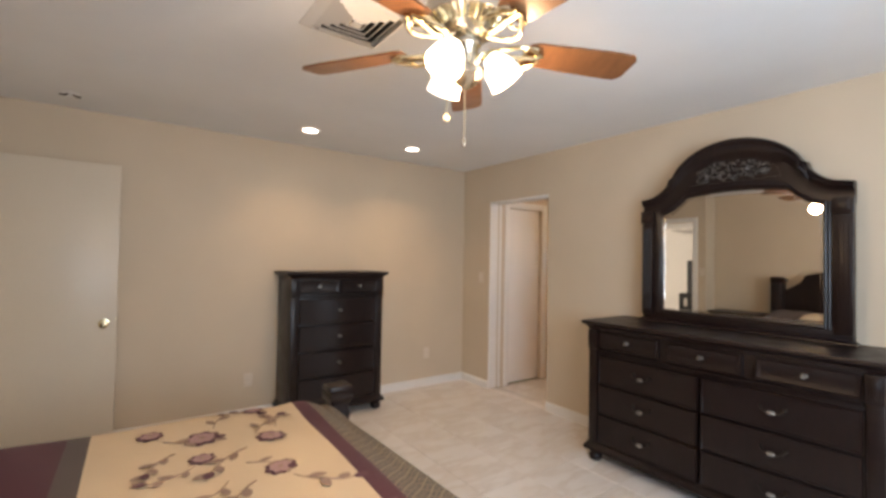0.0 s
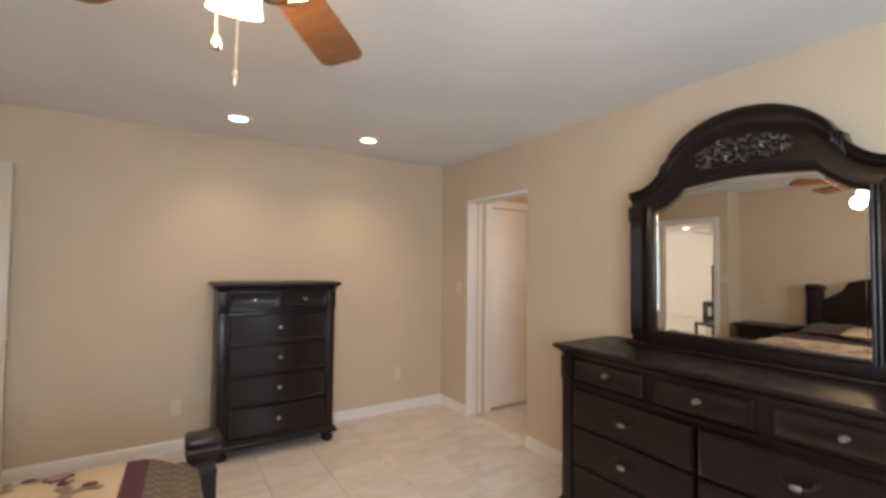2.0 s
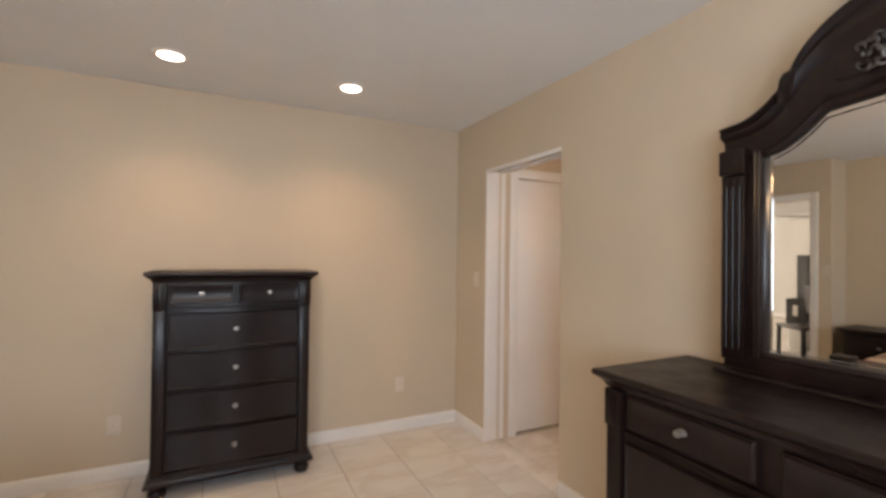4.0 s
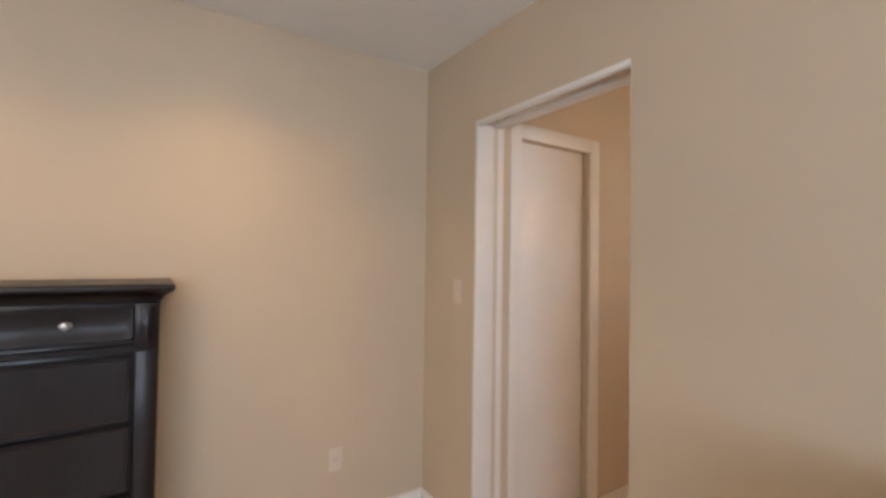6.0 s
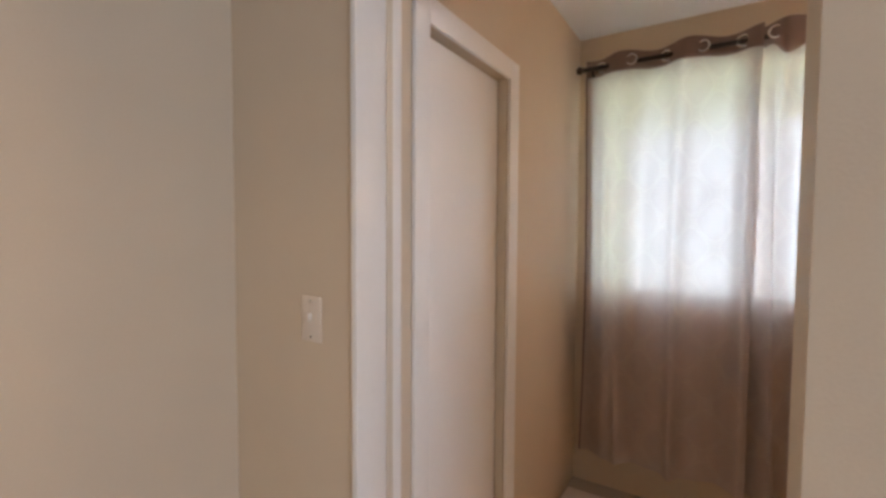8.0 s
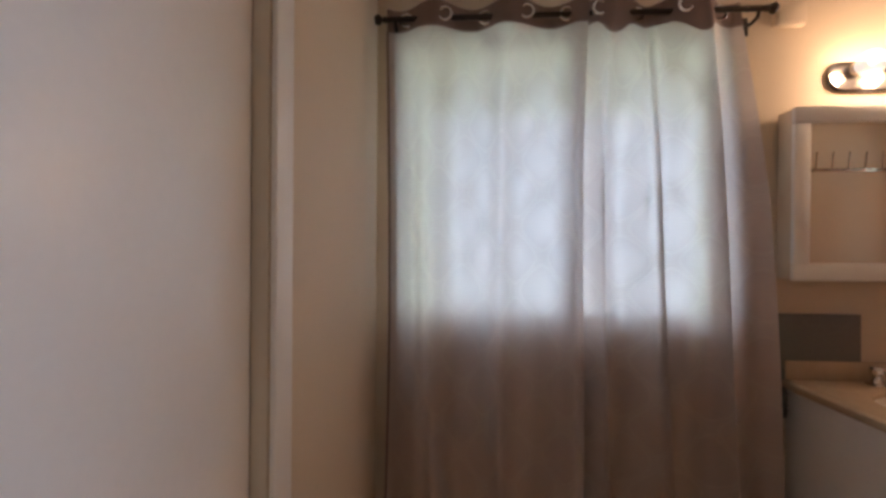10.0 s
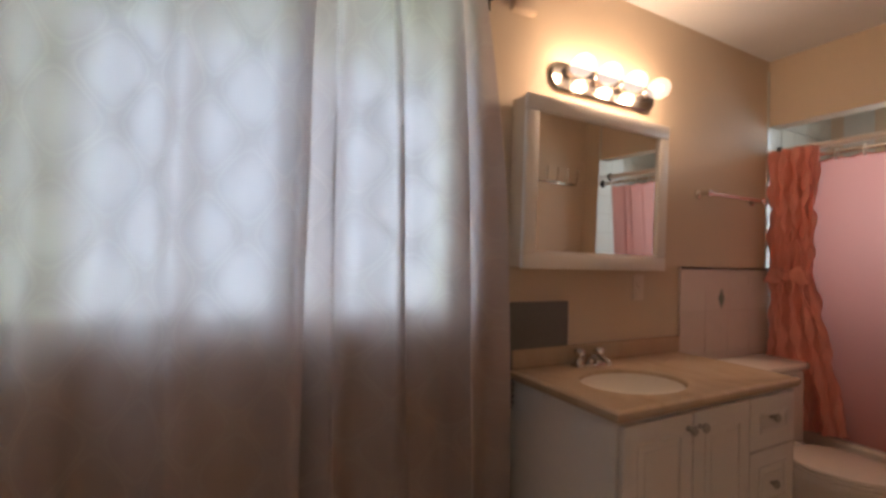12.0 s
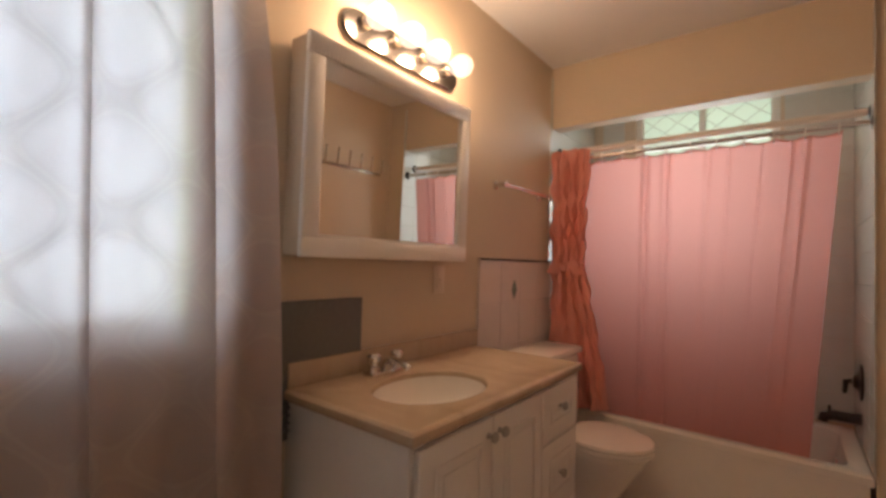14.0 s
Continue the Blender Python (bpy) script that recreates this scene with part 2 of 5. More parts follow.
net_ = ramp(n_, l_, op("MINIMUM", leg_a, leg_b), [(0.14, (1, 1, 1)), (0.34, (0, 0, 0))])
dot_ = ramp(n_, l_, op("MULTIPLY", leg_a, leg_b), [(0.86, (0, 0, 0)), (0.95, (0.8, 0.8, 0.8))])
l_.new(mix(n_, l_, op("MAXIMUM", net_, dot_), col_, (0.25, 0.195, 0.13)), b_.inputs["Base Color"])


# ---- mesh helpers ----
def bx(bm, x0, x1, y0, y1, z0, z1, bevel=0.0):
    """Adds a box, with rounded edges where bevel is given."""
    r = bmesh.ops.create_cube(bm, size=1)
    for v in r["verts"]:
        v.co = Vector(((x0 + x1) / 2 + v.co.x * (x1 - x0), (y0 + y1) / 2 + v.co.y * (y1 - y0), (z0 + z1) / 2 + v.co.z * (z1 - z0)))
    if bevel:
        edges = {e for v in r["verts"] for e in v.link_edges}
        bmesh.ops.bevel(bm, geom=list(edges), offset=bevel, segments=2, affect="EDGES", profile=0.5)
    return bm


def cube(x0, x1, y0, y1, z0, z1, bevel=0.0):
    return bx(bmesh.new(), x0, x1, y0, y1, z0, z1, bevel)


def lathe(profile, seg=24, m=None, bm=None, ring_shape=False):
    """Turns (radius, z) pairs about the z axis."""
    bm = bm or bmesh.new()
    rings = []
    for r, z in profile:
        ring = []
        for i in range(seg):
            a = 2 * math.pi * i / seg
            p = Vector((r * math.cos(a), r * math.sin(a), z))
            ring.append(bm.verts.new(m @ p if m else p))
        rings.append(ring)
    for a, b in zip(rings, rings[1:]):
        for i in range(seg):
            bm.faces.new((a[i], a[(i + 1) % seg], b[(i + 1) % seg], b[i]))
    if ring_shape:
        for i in range(seg):
            bm.faces.new((rings[-1][i], rings[-1][(i + 1) % seg], rings[0][(i + 1) % seg], rings[0][i]))
    else:
        for ring in (rings[0], rings[-1]):
            bm.faces.new(ring)
    bmesh.ops.recalc_face_normals(bm, faces=bm.faces)
    return bm


def tube(points, r, seg=8, bm=None):
    """A round bar along points; r may be a list."""
    bm = bm or bmesh.new()
    pts = [Vector(p) for p in points]
    rings, side = [], None
    for i, p in enumerate(pts):
        d = (pts[min(i + 1, len(pts) - 1)] - pts[max(i - 1, 0)]).normalized()
        side = (side - d * side.dot(d)).normalized() if side else d.orthogonal().normalized()
        up = d.cross(side)
        q = r[i] if isinstance(r, (list, tuple)) else r
        rings.append([bm.verts.new(p + q * (math.cos(2 * math.pi * k / seg) * side + math.sin(2 * math.pi * k / seg) * up)) for k in range(seg)])
    for a, b in zip(rings, rings[1:]):
        for k in range(seg):
            bm.faces.new((a[k], a[(k + 1) % seg], b[(k + 1) % seg], b[k]))
    bm.faces.new(rings[0])
    bm.faces.new(rings[-1])
    bmesh.ops.recalc_face_normals(bm, faces=bm.faces)
    return bm


def prism(outline, axis, a, b, bm=None):
    """Extrudes a closed outline of pairs along 'x', 'y' or 'z' from a to b."""
    bm = bm or bmesh.new()

    def at(p, k):
        return {"x": (k, p[0], p[1]), "y": (p[0], k, p[1]), "z": (p[0], p[1], k)}[axis]

    lo, hi = [bm.verts.new(at(p, a)) for p in outline], [bm.verts.new(at(p, b)) for p in outline]
    n = len(outline)
    for i in range(n):
        bm.faces.new((lo[i], lo[(i + 1) % n], hi[(i + 1) % n], hi[i]))
    bm.faces.new(lo)
    bm.faces.new(hi)
    bmesh.ops.recalc_face_normals(bm, faces=bm.faces)
    return bm


def sheet(nu, nv, at, thick=None, uv=None, bm=None):
    """A grid of at(u, v) with u, v from 0 to 1; thick: a vector that gives it a back."""
    bm = bm or bmesh.new()
    front = [[bm.verts.new(at(i / nu, j / nv)) for j in range(nv + 1)] for i in range(nu + 1)]
    faces = []
    for i in range(nu):
        for j in range(nv):
            faces.append((bm.faces.new((front[i][j], front[i + 1][j], front[i + 1][j + 1], front[i][j + 1])), i, j))
    if uv:
        lay = bm.loops.layers.uv.new("uv")
        for f, i, j in faces:
            for lp, (di, dj) in zip(f.loops, ((0, 0), (1, 0), (1, 1), (0, 1))):
                lp[lay].uv = uv((i + di) / nu, (j + dj) / nv)
    if thick is not None:
        back = [[bm.verts.new(front[i][j].co + Vector(thick)) for j in range(nv + 1)] for i in range(nu + 1)]
        for i in range(nu):
            for j in range(nv):
                bm.faces.new((back[i][j], back[i][j + 1], back[i + 1][j + 1], back[i + 1][j]))
        for i in range(nu):
            for j, f in ((0, 0), (nv, 1)):
                bm.faces.new((front[i][j], front[i + 1][j], back[i + 1][j], back[i][j]))
        for j in range(nv):
            for i in (0, nu):
                bm.faces.new((front[i][j], front[i][j + 1], back[i][j + 1], back[i][j]))
        bmesh.ops.recalc_face_normals(bm, faces=bm.faces)
    return bm


def data(name, bm, material, smooth=True):
    me = bpy.data.meshes.new(name)
    bm.to_mesh(me)
    bm.free()
    for mt in material if isinstance(material, (list, tuple)) else (material,):
        me.materials.append(mt)
    if smooth:
        me.shade_smooth()
        me.set_sharp_from_angle(angle=radians(38))
    return me


def part(name, bm, material, parent, label="", m=None):
    ob = new(name, data(name, bm, material))
    ob.parent = parent
    if m:
        ob.matrix_basis = m
    return tagged(ob, label)


def thing(name, m, label, category, group="", kind=""):
    ob = new(name)
    ob.empty_display_size = 0.1
    ob.matrix_basis = m
    return tagged(ob, label, category, group, kind)


def setting(name, bm, material, label="", category=""):
    return tagged(new(name, data(name, bm, material)), label, category, "", "structure")


def walls(name, axis, a, b, lo, hi, z1, holes, material, label):
    """A wall between a and b across the axis, from lo to hi, up to z1, with holes (lo, hi, bottom, top)."""
    bm = bmesh.new()

    def put(s0, s1, z0, z2):
        if s1 - s0 > 1e-4 and z2 - z0 > 1e-4:
            if axis == "x":
                bx(bm, a, b, s0, s1, z0, z2)
            else:
                bx(bm, s0, s1, a, b, z0, z2)

    at = lo
    for h0, h1, z0, z2 in sorted(holes):
        put(at, h0, 0, z1)
        put(h0, h1, 0, z0)
        put(h0, h1, z2, z1)
        at = h1
    put(at, hi, 0, z1)
    return setting(name, bm, material, label, "wall")


H = 2.44
# ---- bedroom shell ----
walls("wall_north", "y", 0, 0.12, -4.30, 1.89, H, [], WALL, "beige painted bedroom wall behind the chest of drawers")
walls("wall_east", "x", 0, 0.146, -5.0, 0, H, [(-1.29, -0.469, 0, 2.035)], WALL, "beige painted wall with a pocket door opening")
walls("wall_south", "y", -5.12, -5.0, -4.30, 0.146, H, [(-3.2, -1.4, 0.85, 2.05)], WALL, "beige painted wall with a window")
walls("wall_west", "x", -4.20, -4.08, -1.15, 0, H, [(-0.97, -0.24, 0, 2.03)], WALL, "beige painted wall with an open doorway")
walls("wall_bed_head", "x", -4.52, -4.40, -5.0, -1.15, H, [], WALL, "beige painted wall behind the bed head")
setting("wall_jog", cube(-4.40, -4.20, -1.15, -1.03, 0, H), WALL, "short beige return wall beside the doorway", "wall")
setting("ceiling", cube(-4.52, 0.146, -5.12, 0.12, H, H + 0.1), CEIL, "white painted bedroom ceiling", "ceiling")
# ---- bathroom shell ----
XW = 1.768
HB = 2.475
walls("wall_bath_window", "x", XW, XW + 0.15, -4.75, -0.43, HB, [(-1.90, -0.55, 1.06, 2.28)], WALL, "beige bathroom wall with a curtained window")
walls("wall_bath_closet", "y", -0.485, -0.43, 0.146, XW, HB, [(0.27, 0.80, 0, 1.995)], WALL, "beige bathroom wall with a closet doorway")
walls("wall_bath_end", "y", -4.75, -4.60, 0.0, XW, HB, [(0.66, 1.475, 1.25, 2.37)], WALL, "end wall behind the bathtub")
setting("wall_bath_west", cube(0.10, 0.16, -4.6, -1.30, 0, HB), WALL, "beige bathroom side wall", "wall")
setting("wall_tub_stub", cube(0.16, 0.33, -4.60, -3.865, 0, HB), WALL, "short beige wall at the bathtub end", "wall")
setting("tub_header", cube(0.33, XW, -3.96, -3.865, 2.10, HB), WALL, "beige dropped header above the bathtub", "wall")
setting("ceiling_bath", cube(0.147, XW + 0.15, -4.75, -0.43, HB, HB + 0.1), CEIL, "white painted bathroom ceiling", "ceiling")
# ---- hall beyond the west doorway ----
bm = bmesh.new()
bx(bm, -10.6, -10.5, -3.0, 4.5, 0, H)
bx(bm, -10.5, -4.2, 4.5, 4.6, 0, H)
bx(bm, -10.5, -4.52, -3.1, -3.0, 0, H)
bx(bm, -4.30, -4.20, 0.12, 4.5, 0, H)
setting("wall_hall", bm, HALLW, "white painted walls of the adjoining room", "wall")
setting("ceiling_hall", cube(-10.6, -4.53, -3.1, 4.6, H + 0.004, H + 0.1), CEIL, "white ceiling of the adjoining room", "ceiling")
setting("ceiling_passage", cube(-4.528, -4.20, -1.03, 4.6, H + 0.11, H + 0.2), CEIL, "white ceiling strip beyond the doorway", "ceiling")
setting("baseboard_hall", cube(-10.5, -10.485, -3.0, 4.5, 0, 0.1, 0.004), WHITE, "white baseboard in the adjoining room", "baseboard")
setting("ground", cube(-60, 60, -60, 60, -0.5, -0.15), GRASS, "lawn around the house", "ground")

# baseboards
BBP = [(0.0, 0.0), (-0.016, 0.0), (-0.016, 0.062), (-0.013, 0.076), (-0.008, 0.083), (0.0, 0.085)]
setting("baseboard_north", prism([(d, z) for d, z in BBP], "x", -4.08, 0.0), WHITE, "white painted baseboard", "baseboard")
setting("baseboard_east", prism([(d, z) for d, z in BBP], "y", -0.492, -0.016), WHITE, "white painted baseboard", "baseboard")
setting("baseboard_east_long", prism([(d, z) for d, z in BBP], "y", -5.0, -1.29), WHITE, "white painted baseboard", "baseboard")

# pocket door opening: jamb, header track, strike
jamb = thing("door_jamb", pose(0, 0, 0), "white painted pocket door jamb with a small strike plate", "door jamb", kind="structure")
bm = cube(-0.012, 0.095, -0.487, -0.469, 0, 2.035, 0.003)
part("jamb_board", bm, WHITE, jamb)
part("jamb_back_board", cube(0.118, 0.156, -0.487, -0.466, 0, 2.035, 0.003), WHITE, jamb)
part("jamb_groove", cube(0.095, 0.118, -0.487, -0.478, 0, 2.035), DOORW, jamb)
part("strike_plate", cube(0.070, 0.082, -0.470, -0.467, 0.93, 0.985, 0.002), NICKEL, jamb, "small metal strike plate")
track = thing("door_track", pose(0, 0, 0), "pale grey metal pocket door track under the header", "door track", kind="structure")
part("track_fascia", cube(-0.008, 0.016, -1.29, -0.487, 2.012, 2.035, 0.003), WHITE, track)
part("track_rail", cube(0.022, 0.072, -1.29, -0.487, 2.022, 2.035), NICKEL, track)
part("track_back", cube(0.078, 0.146, -1.29, -0.487, 2.015, 2.034, 0.003), WHITE, track)
setting("threshold", cube(0.0, 0.146, -1.29, -0.469, -0.01, 0.006, 0.003), TILE, "pale marble door threshold", "threshold")

# bathroom closet door with casing
closet = thing("closet_door", pose(0, 0, 0), "closed white closet door in a white casing", "door", kind="structure")
part("door_slab", cube(0.275, 0.795, -0.452, -0.432, 0.01, 1.99, 0.003), WHITE, closet)
part("casing_left", cube(0.198, 0.268, -0.500, -0.4855, 0, 2.067, 0.004), WHITE, closet)
part("casing_right", cube(0.802, 0.882, -0.500, -0.4855, 0, 2.067, 0.004), WHITE, closet)
part("casing_top", cube(0.2685, 0.8015, -0.500, -0.4855, 1.993, 2.067, 0.004), WHITE, closet)
part("inner_jamb", cube(0.795, 0.8, -0.484, -0.453, 0, 1.994), DOORW, closet)

# west doorway casing and its open leaf
casing = thing("door_casing", pose(0, 0, 0), "white painted casing round the bedroom doorway", "door casing", kind="structure")
part("casing_side", cube(-4.079, -4.062, -1.04, -0.97, 0, 2.10, 0.004), WHITE, casing)
part("casing_head", cube(-4.079, -4.062, -0.969, -0.17, 2.03, 2.10, 0.004), WHITE, casing)
part("casing_hinge_side", cube(-4.079, -4.062, -0.239, -0.17, 0, 2.029, 0.004), WHITE, casing)
leaf = thing("bedroom_door", pose(-4.06, -0.085, 0), "flush off-white bedroom door standing open against the wall", "door", kind="structure")
part("door_slab", cube(0, 0.775, -0.035, 0, 0.012, 2.045, 0.004), DOORW, leaf)
knob = lathe([(0.0, 0.0), (0.032, 0.0), (0.032, 0.004), (0.012, 0.008), (0.011, 0.03), (0.018, 0.036), (0.027, 0.045), (0.029, 0.056), (0.022, 0.066), (0.0, 0.068)], 20, pose(0.70, -0.035, 0.90, 90))
part("door_knob", knob, BRASS, leaf, "round brass door knob")
part("latch_plate", cube(0.7745, 0.777, -0.030, -0.006, 0.86, 0.94, 0.001), BRASS, leaf, "brass latch plate")
for z in (0.25, 1.05, 1.85):
    part("hinge", tube([(0.0, -0.006, z - 0.045), (0.0, -0.006, z + 0.045)], 0.006), BRASS, leaf)


# ---- windows ----
def window(name, m, w, h, label, glass, bars):
    """A window in the local xz plane with w and h, room side at -y."""
    win = thing(name, m, label, "window", kind="structure")
    f = 0.045
    for nm, b in (("frame_top", (-w / 2, w / 2, h - f, h)), ("frame_bottom", (-w / 2, w / 2, 0, f)), ("frame_side", (-w / 2, -w / 2 + f, f + 0.001, h - f - 0.001)), ("frame_side", (w / 2 - f, w / 2, f + 0.001, h - f - 0.001))):
        part(nm, cube(b[0], b[1], -0.03, 0.03, b[2], b[3], 0.004), WHITE, win)
    for nx in range(bars[0]):
        x = -w / 2 + f + (w - 2 * f) * (nx + 1) / (bars[0] + 1)
        part("mullion", cube(x - 0.018, x + 0.018, -0.026, 0.026, f + 0.002, h - f - 0.002, 0.003), WHITE, win)
    for nz in range(bars[1]):
        z = f + (h - 2 * f) * (nz + 1) / (bars[1] + 1)
        part("glazing_bar", cube(-w / 2 + f + 0.002, w / 2 - f - 0.002, -0.012, 0.012, z - 0.008, z + 0.008, 0.003), WHITE, win)
    pane = part("pane", cube(-w / 2 + f, w / 2 - f, -0.003, 0.003, f, h - f), glass, win)
    pane.visible_shadow = False
    return win


win = window("window_1", pose(XW + 0.075, -1.225, 1.06, 0, 0, -90), 1.35, 1.22, "white framed bathroom window behind the curtains", PANE, (0, 0))
part("sill", cube(-0.67, 0.67, -0.072, -0.031, -0.0, 0.022, 0.004), WHITE, win)
win = window("window_2", pose(1.0675, -4.655, 1.25, 0, 0, 180), 0.815, 1.12, "white framed obscure glass window with diamond wires above the bathtub", OBSCURE, (1, 0))
bm = bmesh.new()
for k in range(-9, 14):
    for s in (-1, 1):
        # a wire climbs at 38 degrees between the frame's sides
        z_at = 0.12 * k + (0.0 if s > 0 else 0.57)
        a, b = (-0.36, z_at), (0.36, z_at + s * 0.565)
        lo, hi = 0.05, 1.07
        ends = []
        for t in (0.0, 1.0):
            x, z = a[0] + (b[0] - a[0]) * t, a[1] + (b[1] - a[1]) * t
            zc = min(hi, max(lo, z))
            ends.append((x + (zc - z) * 0.72 / (s * 0.565), -0.008, zc))
        if abs(ends[0][0] - ends[1][0]) > 0.03 and all(abs(e[0]) <= 0.361 for e in ends):
            tube(ends, 0.0028, 5, bm)
part("wire_lattice", bm, ATILE, win, "thin diagonal wire lattice")
window("window_3", pose(-2.3, -5.06, 0.85, 0, 0, 180), 1.8, 1.2, "white framed bedroom window", PANE, (1, 0))


# glowing cards outside the bathroom window: open sky framed by the glow of leaves
setting("backdrop_sky", cube(1.985, 1.99, -1.86, -0.685, 1.05, 1.985), SKYCARD, "bright overcast sky outside the bathroom window", "sky")
# unseen emissive card, added so the bathtub pane looks lit from outside
setting("backdrop_pane_fill", cube(0.2, 2.0, -5.31, -5.30, 0.8, 3.0), PANE_FILL, "unseen pale glowing card added to brighten the bathtub window pane", "backdrop")
# flat emissive card, no leaves modelled; its glow lights the drapes from behind
setting("backdrop_leaf_glow", cube(2.02, 2.03, -2.6, 0.2, 0.6, 2.95), LEAFCARD, "glowing green card in place of leaves outside the bathroom window", "backdrop")


# ---- wall plates, detectors, lights in the ceiling ----
def plate(name, m, label, category, kind_of):
    """Cover plate in the local xz plane, facing -y."""
    t = thing(name, m, label, category)
    part("cover", cube(-0.036, 0.036, -0.006, 0, -0.058, 0.058, 0.003), PLASTIC, t)
    if kind_of == "switch":
        part("toggle", cube(-0.006, 0.006, -0.018, -0.006, -0.004, 0.016, 0.002), PLASTIC, t)
    elif kind_of == "rocker":
        part("rocker", cube(-0.017, 0.017, -0.010, -0.006, -0.034, 0.034, 0.002), PLASTIC, t)
    else:
        for z in (-0.022, 0.022):
            part("socket", lathe([(0, 0), (0.017, 0), (0.016, 0.003), (0, 0.003)], 16, pose(0, -0.006, z, 90)), PLASTIC, t)
    for z in ((-0.045, 0.045) if kind_of != "outlet" else (0.0,)):
        part("screw", lathe([(0, 0), (0.004, 0), (0.003, 0.0015), (0, 0.0015)], 8, pose(0, -0.006, z, 90)), NICKEL, t)
    return t


plate("wall_outlet", pose(-2.355, 0, 0.325), "ivory double outlet on the beige wall", "outlet", "outlet")
plate("wall_outlet", pose(-0.506, 0, 0.361), "ivory double outlet on the beige wall", "outlet", "outlet")
plate("light_switch", pose(0, -0.325, 1.205, 0, 0, -90), "ivory toggle light switch beside the pocket door", "light switch", "switch")
plate("light_switch", pose(-4.079, -1.10, 1.28, 0, 0, 90), "ivory rocker switch beside the doorway", "light switch", "rocker")
plate("wall_outlet", pose(XW, -2.79, 1.19, 0, 0, -90), "ivory outlet under the bathroom mirror", "outlet", "outlet")
box = thing("chime_box", pose(XW, -2.095, 2.292, 0, 0, -90), "small beige box high on the bathroom wall", "wall box")
part("case", cube(-0.056, 0.056, -0.035, 0, -0.045, 0.045, 0.006), WALL, box)
part("cover_lip", cube(-0.05, 0.05, -0.039, -0.035, -0.039, 0.039, 0.002), WALL, box)
sens = thing("alarm_sensor", pose(-4.079, -0.05, 2.2, 0, 0, 90), "small white alarm sensor above the doorway", "alarm sensor")
part("case", cube(-0.03, 0.03, -0.035, 0, -0.05, 0.05, 0.008), PLASTIC, sens)
part("lens", cube(-0.02, 0.02, -0.038, -0.034, -0.035, 0.0, 0.003), WHITE, sens)

for x in (-2.045, -1.07):
    can = thing("recessed_light", pose(x, -0.552, H), "lit round recessed ceiling light with a white trim", "ceiling light", "recessed lights")
    part("trim", lathe([(0.062, -0.001), (0.088, -0.001), (0.086, -0.006), (0.072, -0.011), (0.062, -0.008)], 32, None, None, True), WHITE, can)
    part("lens", lathe([(0, -0.003), (0.063, -0.003), (0.06, -0.006), (0, -0.007)], 32), DISC, can, "glowing warm white lens")

vent = thing("ceiling_vent", pose(-2.455, -2.345, H), "square white metal ceiling diffuser with dark gaps", "air vent")


def square_ring(h0, h1, z0, z1, bm):
    """A sloping square ring from half width h0 at z0 to h1 at z1."""
    a = [bm.verts.new((sx * h0, sy * h0, z0)) for sx, sy in ((-1, -1), (1, -1), (1, 1), (-1, 1))]
    b = [bm.verts.new((sx * h1, sy * h1, z1)) for sx, sy in ((-1, -1), (1, -1), (1, 1), (-1, 1))]
    a2 = [bm.verts.new(v.co + Vector((0, 0, 0.003))) for v in a]
    b2 = [bm.verts.new(v.co + Vector((0, 0, 0.003))) for v in b]
    for p, q in ((a, b), (b, b2), (b2, a2), (a2, a)):
        for i in range(4):
            bm.faces.new((p[i], p[(i + 1) % 4], q[(i + 1) % 4], q[i]))
    bmesh.ops.recalc_face_normals(bm, faces=bm.faces)
    return bm


# near-black plate puts the duct's shade into colour behind the louvres
part("backing", cube(-0.155, 0.155, -0.155, 0.155, -0.004, -0.001), GROOVE, vent, "dark plate painted as the shade inside the duct")
part("frame", square_ring(0.19, 0.152, -0.004, -0.028, bmesh.new()), WHITE, vent)
for k in range(4):
    h = 0.142 - 0.030 * k
    part("louvre", square_ring(h, h - 0.020, -0.012, -0.030, bmesh.new()), WHITE, vent)
part("centre_plate", cube(-0.024, 0.024, -0.024, 0.024, -0.030, -0.026, 0.002), WHITE, vent)
for sx, sy in ((-0.13, 0.172), (0.13, 0.172)):
    part("screw", lathe([(0, -0.022), (0.006, -0.022), (0.004, -0.026), (0, -0.026)], 10, pose(sx, -sy, 0)), CHROME, vent)
hole = thing("ceiling_bracket", pose(-3.567, -0.363, H), "small bare bronze mounting bracket on the ceiling", "bracket")
part("base_ring", lathe([(0.03, 0), (0.05, 0), (0.05, -0.006), (0.03, -0.008)], 20, None, None, True), CEIL, hole)
for s in (-1, 1):
    part("spring_clip", tube([(0.012 * s, 0, -0.002), (0.03 * s, 0.005, -0.014), (0.055 * s, 0.01, -0.008)], 0.006), IRON, hole)


